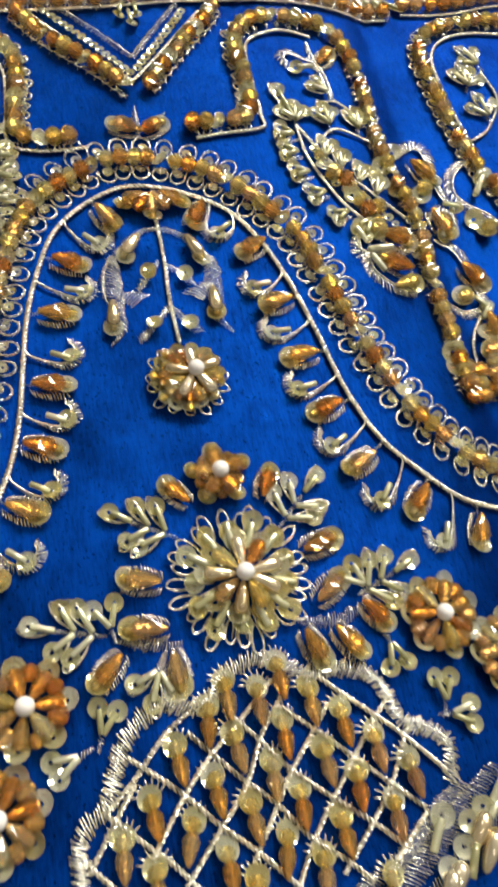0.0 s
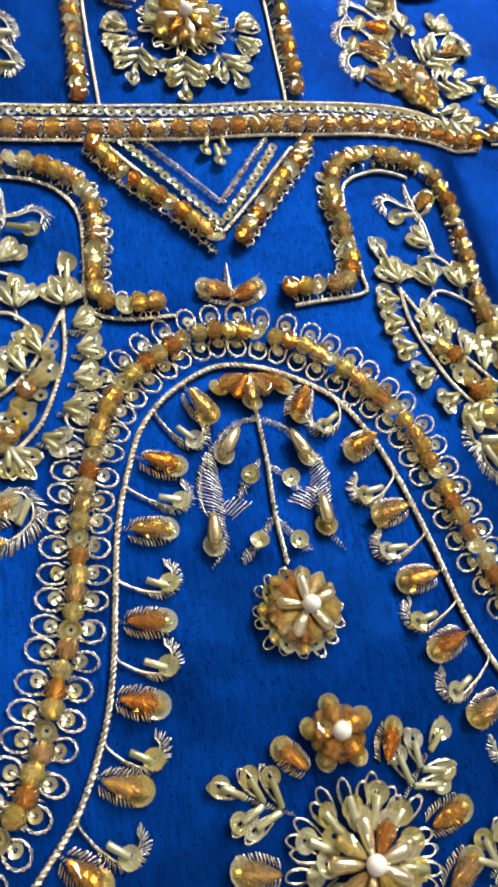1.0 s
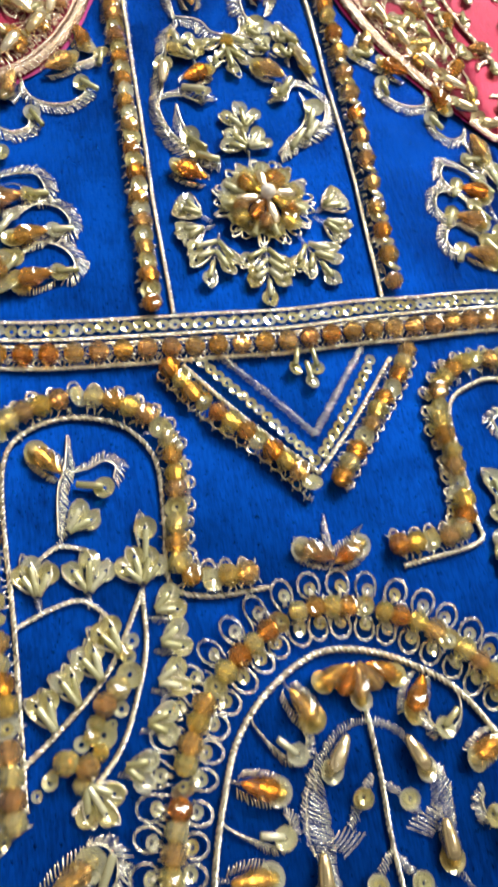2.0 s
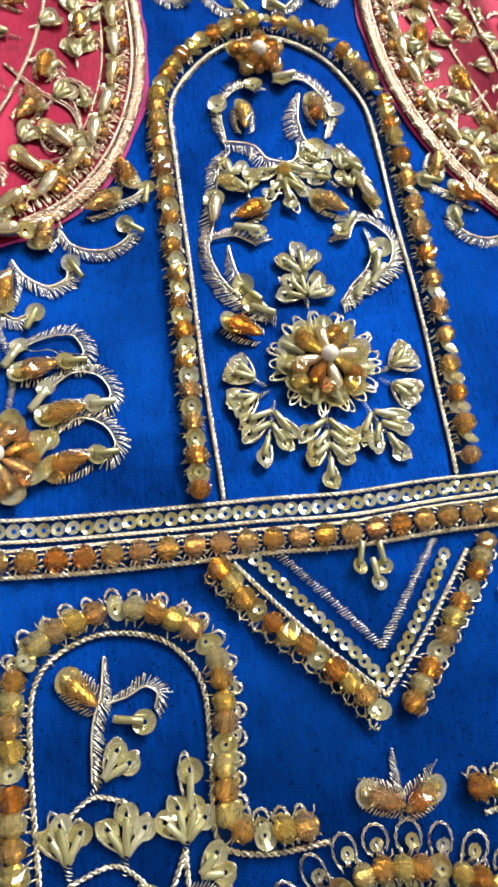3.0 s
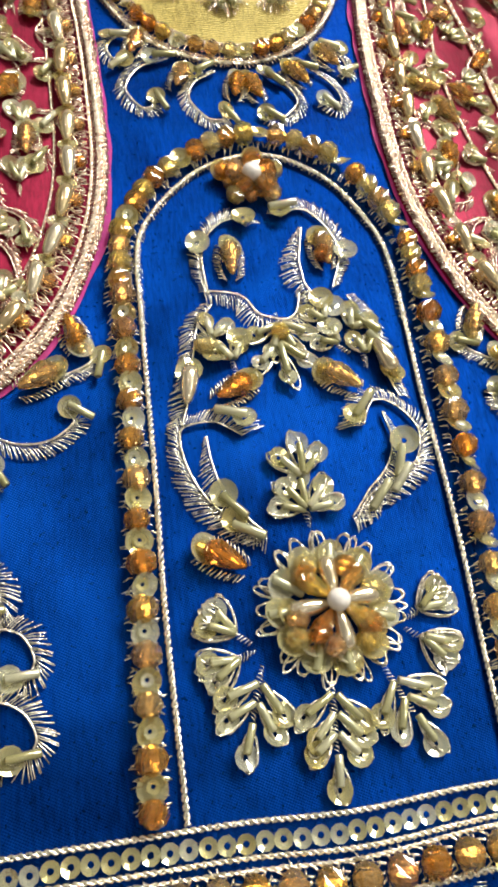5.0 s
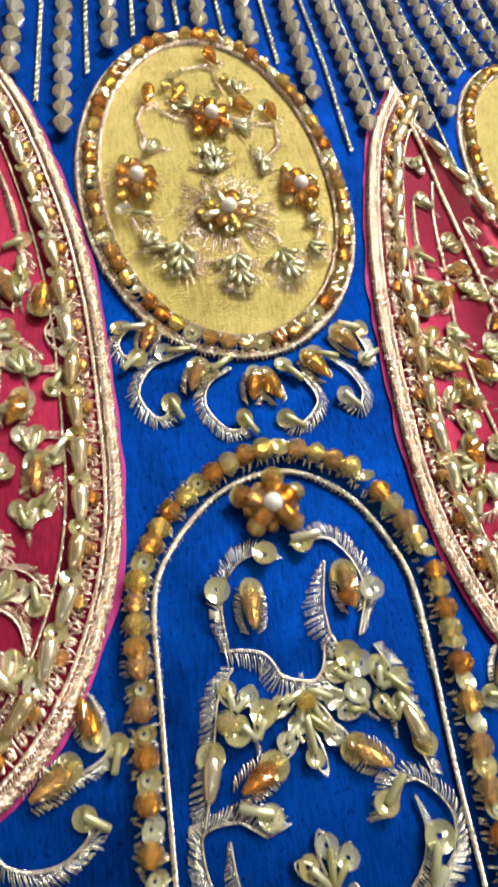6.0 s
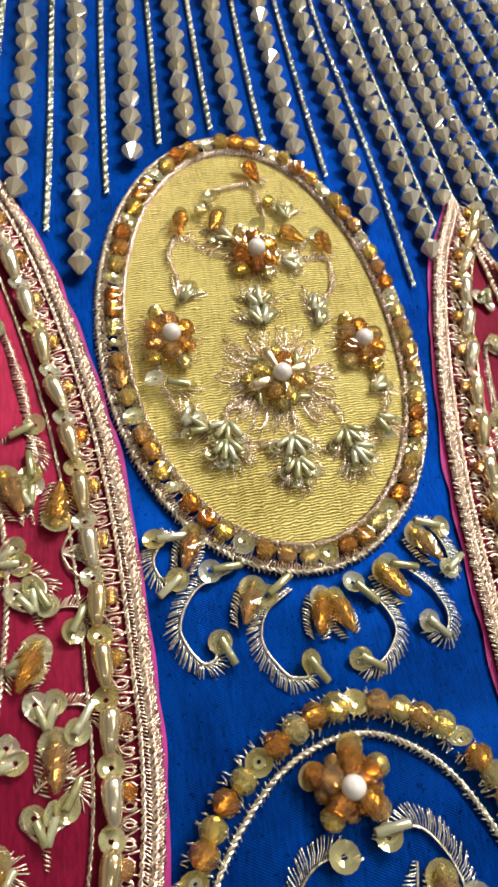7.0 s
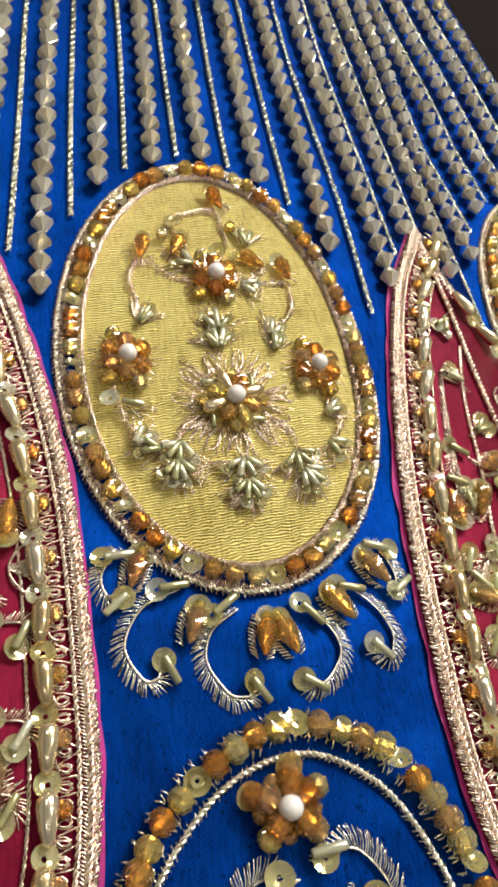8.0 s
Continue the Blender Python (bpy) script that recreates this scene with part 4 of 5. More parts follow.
def sprig_inside(sx, ox, oy):
    """The stitched plant inside a hooked arch: a feathered bud, two stems, bugle leaves and a beaded pod; sx mirrors it."""
    f = lambda x, y: (ox + sx * (x + 43.4), oy + y - 102.2)
    an = lambda a: a if sx > 0 else PI - a
    m = Motif("beaded_plant", ox, oy, "embroidered plant with bugle leaves, sequins and a silver stem", "bead plant", "plants in the hooked borders")
    # the bud at the top
    m.hair_drop(*f(-47.8, 124.2), an(2.32), size=1.0)
    m.comb([f(-44.0, 129.0), f(-44.3, 123.4), f(-45.8, 119.0), f(-46.7, 111.6)], (0.6, 2.6, 2.4, 1.6))
    m.comb([f(-44.4, 122.4), f(-41.6, 123.2), f(-38.4, 124.6), f(-36.0, 123.0), f(-36.8, 120.2)], (0.8, 1.8, 2.2, 2.4, 1.8))
    m.bead("bugle", *f(-41.4, 119.4), an(-0.2), 1.2, 0.1, 0.9)
    m.bead("sequin", *f(-39.0, 118.8), 0, 0.7, 0.25, 0.9)
    m.leaf(*f(-45.8, 111.8), an(0.75), 2, 0.3, 5.4)
    # small fans on arched stems
    m.rope([f(-51.0, 107.4), f(-49.0, 109.0), f(-46.6, 109.8), f(-42.4, 108.4)], 0.42, "cord", "")
    m.leaf(*f(-51.2, 101.9), an(1.65), 3, 0.5, 5.2)
    m.leaf(*f(-43.4, 101.6), an(1.45), 3, 0.55, 5.4)
    m.rope([f(-54.6, 97.8), f(-49.3, 100.0), f(-44.3, 100.6), f(-39.6, 96.4)], 0.42, "cord", "")
    # the tall spray where the stems meet
    m.leaf(*f(-34.8, 102.0), an(1.5), 4, 0.8, 5.0)
    m.leaf(*f(-34.0, 105.0), an(1.36), 1, 0, 6.4, tip=0.95)
    m.rope([f(-35.0, 101.0), f(-41.3, 89.9), f(-49.3, 82.4), f(-57.0, 76.6)], 0.5, "cord", "")
    m.rope([f(-35.0, 101.0), f(-35.4, 92.6), f(-37.7, 85.2), f(-41.6, 77.4), f(-49.0, 70.6)], 0.5, "cord", "")
    for x, y in ((-39.4, 91.4), (-42.8, 88.0), (-46.4, 84.8), (-50.2, 81.8)):
        m.leaf(*f(x, y), an(1.95 + jit(0.12)), 2, 0.22, 6.0, stem=False)
    for x, y, a in ((-33.6, 97.6, 0.35), (-33.4, 92.4, 0.1), (-34.6, 86.6, 0.05), (-37.0, 81.0, -0.2), (-41.0, 75.6, -0.35)):
        m.leaf(*f(x, y), an(a), 2, 0.4, 4.6, stem=False)
        m.satin([f(x - 0.8, y - 1.0), f(x + 1.2, y - 1.4), f(x + 3.0, y - 2.2)], (0.8, 1.8, 0.6))
    # glass between the stems
    for k, (x, y) in enumerate(((-37.6, 93.4), (-38.4, 91.0), (-38.6, 88.4), (-40.6, 86.6), (-42.8, 84.6), (-40.4, 83.6), (-44.6, 82.2), (-46.8, 79.6), (-43.4, 80.4), (-49.2, 77.6), (-46.2, 76.4), (-51.6, 75.4))):
        m.bead(("ring", "ring", "sequin", "round_pale", "round", "ring")[k % 6], *f(x, y), jit(1.5), 0.6 if k % 6 in (0, 1, 2, 5) else 1.5, 0.2, 1.0)
        m.bead("ring" if k % 2 else "round_pale", *f(x - 1.2 + jit(0.8), y - 1.9 + jit(0.6)), 0, 0.7, 0.3, 0.7)
    # the lower leaves and the drop in its combed hook
    m.leaf(*f(-46.6, 74.2), an(-1.1), 3, 0.6, 5.2)
    m.comb([f(-47.4, 66.8), f(-44.4, 66.2), f(-42.6, 63.4), f(-43.4, 60.0), f(-47.3, 57.0), f(-52.4, 55.8)], (1.0, 2.4, 3.0, 3.0, 2.8, 1.6))
    m.hair_drop(*f(-50.0, 62.6), an(0.45), size=1.15)
    m.bead("bugle", *f(-45.0, 62.4), an(1.1), 1.2, 0.1, 0.95)
    m.hair_drop(*f(-51.0, 57.8), an(2.9), "drop_pale", 1.0, fringe=False)
    m.done()


sprig_inside(1, -43.4, 102.2)
sprig_inside(-1, 42.5, 103.4)
m = Motif("beaded_plant", 68, 78, "curled silver stitch branch with amber drops and sequins", "bead plant", "plants in the hooked borders")
m.curl([(57.7, 95.6), (65.3, 102.3), (69.1, 100.3), (69.3, 92.7), (70.0, 86.5), (72.3, 82.7)], (1.4, 3.2, 3.6, 3.4, 2.8, 1.6))
m.curl([(63.1, 73.7), (68.0, 71.7), (70.3, 65.9), (71.0, 60.4), (70.7, 54.6)], (1.4, 3.0, 3.6, 3.4, 2.0))
m.curl([(60.5, 55.4), (64.3, 53.8), (67.8, 53.7), (71.1, 55.0)], (1.2, 2.4, 2.4, 1.4))
m.curl([(57.1, 71.5), (50.1, 66.9), (43.7, 65.3), (40.2, 67.0), (41.1, 72.1)], (1.4, 2.8, 3.2, 3.0, 1.8))
m.curl([(84.0, 96.6), (78.5, 96.8), (73.9, 93.0), (72.6, 87.3), (75.5, 83.2), (80.2, 80.1), (82.1, 77.4)], (1.2, 2.4, 2.8, 2.8, 2.8, 2.6, 1.4))
m.curl([(62.6, 78.5), (67.1, 82.9), (70.4, 81.4), (69.7, 76.8), (65.6, 74.4)], (1.2, 2.4, 2.6, 2.4, 1.2))
m.hair_drop(66.1, 93.7, -0.9, size=1.25)
m.hair_drop(66.4, 78.3, -1.2, size=1.25)
m.hair_drop(70.1, 63.6, -1.0, size=1.15)
m.hair_drop(50.9, 71.1, -0.3, size=1.2)
m.hair_drop(70.8, 49.8, -1.4, size=1.1)
m.bead("sequin", 46.2, 72.8, 0, 0.5, 0.2, 1.3)
m.bead("round_pale", 46.6, 72.6, 0, 1.6, 0.2, 1.0)
m.bead("bugle", 45.4, 67.1, -0.1, 1.6, 0.2, 1.1)
m.bead("sequin", 65.9, 58.1, 0, 0.5, 0.2, 1.3)
m.bead("round_pale", 66.2, 57.7, 0, 1.6, 0.2, 1.0)
m.bead("bugle", 80.0, 88.7, 1.0, 1.6, 0.2, 1.2)
m.bead("sequin", 82.0, 90.9, 1.0, 0.5, 0.2, 1.1)
m.bead("round_pale", 64.8, 88.1, 0, 1.6, 0.2, 1.1)
m.bead("sequin", 63.6, 86.3, 0, 0.5, 0.2, 1.2)
m.bead("sequin", 69.1, 48.2, 0, 0.5, 0.2, 1.2)
m.bead("round", 68.7, 43.5, 0, 1.6, 0.2, 1.1)
m.bead("sequin", 68.5, 43.9, 0, 0.5, 0.2, 1.3)
m.bead("round", 67.4, 37.9, 0, 1.6, 0.2, 1.1)
m.bead("round_pale", 67.7, 40.7, 0, 1.6, 0.2, 1.0)
m.bead("round", 66.5, 34.5, 0, 1.6, 0.2, 1.1)
m.bead("sequin", 75.8, 79.4, 0, 0.5, 0.2, 1.2)
m.bead("round_pale", 78.6, 76.3, 0, 1.6, 0.2, 1.0)
m.bead("sequin", 78.1, 75.6, 0, 0.5, 0.2, 1.2)
m.bead("round", 59.5, 38.8, 0, 1.6, 0.2, 1.0)
m.bead("round", 62.9, 38.5, 0, 1.6, 0.2, 1.0)
m.bead("round", 59.1, 35.3, 0, 1.6, 0.2, 1.0)
m.bead("round_pale", 61.9, 35.0, 0, 1.6, 0.2, 1.0)
m.bead("round", 59.0, 32.1, 0, 1.6, 0.2, 1.0)
m.bead("round", 62.0, 32.4, 0, 1.6, 0.2, 0.95)
m.bead("sequin", 58.3, 97.5, 0, 0.5, 0.2, 1.2)
m.bead("sequin", 53.5, 91.9, 0, 0.5, 0.2, 1.2)
m.bead("sequin", 55.9, 84.9, 0, 0.5, 0.2, 1.1)
m.bead("sequin", 57.5, 67.7, 0, 0.5, 0.2, 1.3)
m.bead("sequin", 57.4, 42.7, 0, 0.5, 0.2, 1.3)
m.bead("sequin", 57.4, 39.2, 0, 0.5, 0.2, 1.3)
m.rope([(69.3, 52.9), (66.1, 48.8), (64.3, 43.7), (64.4, 38.8), (65.8, 33.2)], 0.5)
m.satin([(61.5, 40.4), (63.8, 37.3), (65.2, 31.6)], (2.6, 3.0, 2.4), lean=0.2)
m.leaf(88, 122, 1.3, 4, 0.9, 6)
m.leaf(91, 112, 1.8, 3, 0.8, 6)
m.leaf(94, 130, 2.2, 3, 0.8, 6)
m.rope([(84, 104), (90, 108), (96, 118), (94, 128)], 0.5)
m.done()

# ---- the narrow arch over the band ----
NARROW = [(-26.3, 153.6), (-25.9, 170), (-25.3, 190), (-25.1, 210), (-25.0, 230), (-24.2, 238.5), (-21.5, 245.4), (-16.3, 252.3), (-8.3, 258), (0.9, 260.6), (9, 258.6), (15.5, 254.2), (20.5, 247), (24, 238),
          (24.6, 225), (24.3, 205), (23.9, 188), (23.1, 170.5), (22.1, 154)]
m = Motif("narrow_arch", 0, 260, "narrow arch of alternating amber beads and gold sequins", "bead border")
m.row(NARROW[:5], 3.05, ("round", "sequin"), 1.0)
m.row(NARROW[4:15], 3.2, ("round", "round_pale", "round", "round_pale", "sequin"), 0.98)
m.row(NARROW[14:], 3.05, ("sequin", "round"), 1.0)
for x, y, w in spline(NARROW, 0.75):
    for side in (-1, 1):
        a = w + side * PI / 2 + jit(0.7)
        m.hair(x + math.cos(a) * 1.0, y + math.sin(a) * 1.0, x + math.cos(a) * (2.3 + jit(0.4)), y + math.sin(a) * (2.3 + jit(0.4)), 0.8, 0.13)
m.rope([(-22.4, 151.9), (-22.7, 175), (-22.3, 198), (-22.1, 222), (-21.7, 236.5), (-18.6, 244.2), (-11.6, 252.0), (-4.6, 255.8), (2.6, 256.6), (8.8, 254.2), (14.2, 249.6), (18.4, 242.2), (20.5, 235), (20.7, 221), (20.1, 205), (20.4, 182), (19.6, 160), (19.1, 151.8)], 0.48)
m.satin([(-22.1, 222), (-21.7, 236.5), (-18.6, 244.2), (-11.6, 252.0), (-4.6, 255.8), (2.6, 256.6), (8.8, 254.2), (14.2, 249.6), (18.4, 242.2), (20.5, 235), (20.7, 221)], (1.6, 1.6), step=0.8, lean=0.6, bow=0.6)
m.done()

m = Motif("pearl_blossom", -1.4, 250.4, "amber blossom with a white pearl under the arch top", "bead flower")
for k, a in enumerate((1.4, 0.45, 2.7, 4.05, 5.5)):
    m.bead("round", -1.4 + math.cos(a) * 3.0, 250.4 + math.sin(a) * 2.8, a, 1.9, 0, 1.05)
    m.bead("round_pale" if k % 2 else "round", -1.4 + math.cos(a) * 4.9, 250.4 + math.sin(a) * 4.5, a, 1.4, 0, 0.86)
    if k in (0, 2):
        m.bead("sequin", -1.4 + math.cos(a) * 5.6, 250.4 + math.sin(a) * 5.0, a, 0.9, 0.3, 0.95)
    m.bead("round", -1.4 + math.cos(a + 0.6) * 3.8, 250.4 + math.sin(a + 0.6) * 3.5, a, 1.0, 0, 0.6)
m.bead("pearl", -1.6, 250.2, 0, 3.2, 0, 1.05)
m.done()

m = Motif("scroll_pair", -1, 228, "pair of stitched scrolls with amber buds and pale bugles", "stitched scrolls")
m.curl([(-11.7, 227.4), (-12.4, 233.6), (-11.5, 238.4), (-8.6, 242.2), (-5.2, 243.5), (-2.7, 241.8)], (1.4, 2.4, 2.7, 2.7, 3.0, 2.7), tip=False)
m.curl([(10.1, 227.9), (12.9, 234.7), (11.9, 240.4), (8.8, 244.6), (5.6, 245.4), (2.6, 243.7)], (1.4, 2.4, 2.7, 3.0, 3.0, 2.7), tip=False)
m.bead("sequin", -11.9, 237.3, 0, 0.8, 0.2, 1.0)
m.bead("sequin", 13.0, 235.0, 0, 0.8, 0.2, 1.0)
m.bead("sequin", -3.6, 242.3, 0, 0.8, 0.2, 1.0)
m.bead("bugle", 3.4, 244.7, 0.1, 1.4, 0.2, 1.0)
m.bead("sequin", 2.8, 243.7, 0, 0.8, 0.2, 0.9)
m.comb([(6.0, 240.4), (3.8, 234.5), (3.8, 229.4), (5.5, 225.9)], (0.7, 3.2, 3.8, 2.2), lean=0.3)
m.hair_drop(-6.9, 233.8, 1.53, "drop", 1.05, fringe=True)
m.hair_drop(9.1, 235.4, 1.65, "drop", 1.05, fringe=True)
m.bead("round", 8.6, 234.2, 0, 1.4, 0.2, 0.8)
m.comb([(-11.9, 227.2), (-9.5, 226.9), (-6.3, 225.8), (-4.5, 222.6), (-1.3, 221.3), (1.5, 221.2), (3.8, 223.2), (4.6, 227.2)], (2.2, 3.0, 3.2, 3.5, 3.2, 3.0, 3.8, 2.7), lean=0.3)
m.comb([(-11.4, 225.7), (-14.5, 221.8), (-15.6, 216.5), (-17.0, 210.1), (-18.4, 204.5)], (1.9, 3.0, 2.4, 3.2, 2.4), lean=0.5)
m.leaf(-11.8, 218.9, 1.2, 2, 0.56, 4.1, tip=0.7)
m.leaf(-8.9, 214.6, 1.7, 2, 0.56, 4.1, tip=0.7)
m.bead("round_pale", -13.1, 217.6, 0, 1.3, 0.2, 0.9)
m.bead("sequin", -11.6, 215.9, 0, 0.8, 0.2, 1.0)
m.bead("sequin", -7.5, 218.2, 0, 0.8, 0.2, 1.0)
m.hair_drop(-16.2, 210.8, 1.37, "drop_gold", 1.0, fringe=False)
m.hair_drop(-9.4, 209.6, 0.48, "drop", 1.05, fringe=True)
m.hair_drop(7.4, 210.5, 2.55, "drop", 1.05, fringe=True)
m.hair_drop(15.1, 213.6, -1.24, "drop_gold", 1.0, fringe=False)
m.leaf(6.7, 221.3, 1.9, 2, 0.64, 3.7, tip=0.7)
m.leaf(8.3, 216.8, 2.4, 2, 0.64, 4.1, tip=0.7)
m.leaf(12.3, 214.7, 1.5, 2, 0.56, 3.9, tip=0.7)
m.leaf(10.8, 219.6, 0.9, 2, 0.5, 4.4)
m.bead("bugle", 13.5, 220.2, -0.8, 1.4, 0.2, 1.0)
m.bead("bugle", 14.8, 216.6, -1.0, 1.4, 0.2, 1.0)
m.bead("sequin", 7.3, 219.6, 0, 0.8, 0.2, 1.0)
m.bead("sequin", 6.9, 225.3, 0, 0.8, 0.2, 1.0)
m.bead("sequin", 8.6, 223.7, 0, 0.8, 0.2, 1.0)
m.comb([(12.2, 226.6), (14.5, 222.2), (15.4, 216.3), (16.2, 210.4), (16.9, 207.0)], (1.9, 3.0, 3.2, 3.0, 1.9), lean=-0.5)
m.leaf(-0.8, 220.9, -1.57, 4, 1.2, 5.6, tip=0.75)
m.leaf(-1.3, 217.6, -1.57, 3, 0.8, 6.4, tip=0.75)
m.bead("round_pale", -1.1, 218.9, 0, 1.6, 0.2, 0.8)
m.done()

m = Motif("stitched_heart", -1, 198, "heart shaped pair of silver stitched scrolls", "stitched scrolls")
m.curl([(-9.2, 185.0), (-14.2, 189.2), (-17.2, 193.4), (-18.9, 199.0), (-18.7, 203.9), (-15.7, 205.4), (-12.7, 205.6)], (1.9, 3.8, 3.5, 3.0, 2.4, 2.2, 3.0), tip=False)
m.comb([(-12.7, 205.6), (-10.2, 204.6), (-8.3, 202.9)], (3.0, 4.9, 4.1), lean=0.6)
m.bead("bugle", -10.6, 205.6, -0.3, 1.4, 0.2, 1.0)
m.bead("sequin", -8.6, 204.4, 0, 0.9, 0.2, 0.9)
m.comb([(-14.6, 202.3), (-14.8, 197.4), (-13.7, 192.5), (-11.0, 188.4), (-8.0, 185.8)], (0.5, 2.4, 3.5, 4.3, 2.7), lean=0.5)
m.bead("sequin", -13.1, 193.1, 0, 0.8, 0.2, 1.0)
m.bead("bugle", -12.0, 190.9, -0.9, 1.4, 0.2, 1.0)
m.bead("bugle", -10.4, 187.2, -0.5, 1.4, 0.2, 1.0)
m.bead("sequin", -12.1, 189.0, 0, 0.9, 0.2, 0.9)
m.curl([(5.8, 186.5), (9.2, 190.0), (13.6, 192.5), (17.3, 195.4), (18.8, 200.4), (17.4, 204.1), (14.1, 207.2), (11.3, 207.4)], (2.2, 4.1, 4.1, 3.2, 2.7, 2.4, 2.4, 3.0), tip=False)
m.comb([(11.3, 207.4), (9.4, 205.6), (8.1, 202.8)], (3.0, 4.6, 4.6), lean=0.6)
m.bead("bugle", 9.8, 205.6, 0.9, 1.4, 0.2, 1.0)
m.bead("sequin", 8.2, 203.8, 0, 0.9, 0.2, 0.9)
m.comb([(13.0, 204.4), (14.0, 199.5), (12.4, 194.6), (8.1, 189.9), (5.4, 187.4)], (0.5, 2.2, 3.2, 4.3, 2.4), lean=-0.5)
m.bead("sequin", 14.7, 198.8, 0, 1.2, 0.2, 1.1)
m.bead("bugle", 13.4, 195.7, 1.3, 1.4, 0.2, 1.0)
m.bead("bugle", 13.1, 193.0, 0.9, 1.4, 0.2, 1.0)
m.bead("bugle", 9.3, 190.6, 0.9, 1.4, 0.2, 1.0)
m.done()

m = Motif("leaf_sprig", -1.2, 190, "upright leaf of pale bugles with silver wire loops", "bead spray")
m.leaf(-1.4, 194.6, 1.57, 3, 0.75, 5.4)
m.leaf(-1.6, 189.4, 1.57, 5, 1.35, 5.0)
m.done()

m = Motif("great_flower", -0.5, 175.8, "large bead flower with a white pearl and gold petals", "bead flower")
m.flower(-0.5, 175.8, 3.0, 8, ("drop_gold", "drop", "drop_gold", "drop_pale"), 0.1, 17, 10.0, up=2.2)
for k in range(11):
    a = 2 * PI * k / 11 + 0.3
    m.bead("sequin", -0.8 + math.cos(a) * 7.4, 175.4 + math.sin(a) * 7.4, a, 0.8, 0.3, 1.05)
    m.loop(-0.8 + math.cos(a + 0.2) * 6.0, 175.4 + math.sin(a + 0.2) * 6.0, a + 0.2, 4.6, 1.7, 0.15, False)
    if k % 2:
        m.bead("round", -0.6 + math.cos(a + 0.25) * 5.4, 175.6 + math.sin(a + 0.25) * 5.4, a, 2.0, 0, 0.9)
    m.bead("bugle" if k % 3 else "round_pale", -0.8 + math.cos(a) * 6.4, 175.4 + math.sin(a) * 6.4, a, 1.4, 0, 0.95)
m.done()
for x, y, a, n in ((-11.6, 167.0, -1.90, 2), (-2.2, 164.6, -1.68, 3), (6.2, 165.2, -1.15, 2)):
    m = Motif("bugle_spray", x, y, "broad spray of pale olive bugles tipped with sequins", "bead spray", "sprays under the flower")
    m.branch(x, y, a, n, 2.4, 4.6)
    m.done()
for x, y, a in ((-13.8, 173.4, 2.48), (-13.8, 170.2, 3.5), (11.6, 174.0, 0.44), (11.2, 170.4, -0.65)):
    m = Motif("wire_bud", x, y, "silver wire bud with a bugle and sequin", "bead spray", "buds beside the flower")
    m.leaf(x, y, a, 2, 0.25, 5.2, stem=True)
    for d in (-0.55, 0.0, 0.55):
        m.loop(x, y, a + d, 5.6, 2.4, 0.18, False)
    m.done()
m = Motif("drop_pendant", -14.6, 184.0, "amber drop with a sequin and stitched leaf", "bead drop")
m.hair_drop(-14.4, 183.8, 2.6, size=1.1)
m.done()


# ---- half-seen flowers with curls on both sides of the narrow arch ----
def side_cluster(sx, ox, oy):
    f = lambda x, y: (ox + sx * x, oy + y)
    an = lambda a: a if sx > 0 else PI - a
    m = Motif("curl_flower", ox, oy, "amber bead flower with silver stitched curls and drops", "bead flower", "flowers beside the narrow arch")
    m.flower(*f(0, 0), 3.2, 8, ("drop", "drop", "drop_pale"), 0.3)
    for k in range(8):
        a = 2 * PI * k / 8
        m.bead("round", *f(math.cos(a) * 5.4, math.sin(a) * 5.4), a, 1.4, 0, 0.9)
        m.bead("sequin", *f(math.cos(a + 0.4) * 7.0, math.sin(a + 0.4) * 7.0), a, 0.8, 0.3)
    for dy, tall in ((14.8, 0.0), (5.6, 0.6), (23.0, -1.2)):
        x0 = -1.5 if dy < 20 else -5.5
        m.curl([f(x0 + 10, dy - 2.0), f(x0 + 14.4, dy + 1.6 + tall), f(x0 + 19.4, dy + 0.8), f(x0 + 21.6, dy - 3.4), f(x0 + 19.6, dy - 6.6), f(x0 + 17.4, dy - 5.4)], (1.2, 2.2, 2.6, 2.8, 2.8, 2.0))
        m.hair_drop(*f(x0 + 12.8, dy - 6.8), an(PI + 0.25), size=1.1)
        m.satin([f(x0 + 15.6, dy - 6.0), f(x0 + 17, dy - 5.6), f(x0 + 18, dy - 6.4)], (0.8, 1.4, 1.8))
        m.bead("bugle", *f(x0 + 8.6, dy - 4.4), an(0.9), 1.1)
        m.bead("sequin", *f(x0 + 10, dy - 2.4), 0, 0.6, 0.2, 0.85)
    m.satin([f(2, 8), f(3, 16), f(1, 26), f(3, 32)], (1.0, 1.4, 1.4, 0.8))
    m.done()


m = Motif("loose_thread", -47, 181, "thin loose silver thread end lying on the cloth", "thread")
m.tube([m.at(x, y, 0.4 + 0.8 * math.sin(x)) for x, y, w in spline([(-58, 186), (-56, 182.6), (-50, 181.6), (-45, 179.6), (-42.6, 179.0), (-44.4, 181), (-48, 181.4)], 0.8)], 0.1, 4)
m.done()
side_cluster(1, -58.5, 161.5)
side_cluster(-1, 57.5, 163.5)
m = Motif("bugle_spray", 74, 174, "broad spray of pale bugles and sequins beyond the flower", "bead spray")
for x, y, a, n in ((66, 169, 0.1, 0), (65, 175, 0.75, 0), (64, 158, -0.5, 0), (60, 184, 1.2, 3), (72, 188, 0.9, 3), (80, 164, 0.2, 3)):
    if n:
        m.leaf(x, y, a, n, 0.7, 5.4)
    else:
        m.branch(x, y, a, 3, 3.2, 5.2)
m.curl([(66, 182), (71, 187), (77, 188), (81, 184), (79, 180)], (1.2, 2.2, 2.6, 2.6, 1.8))
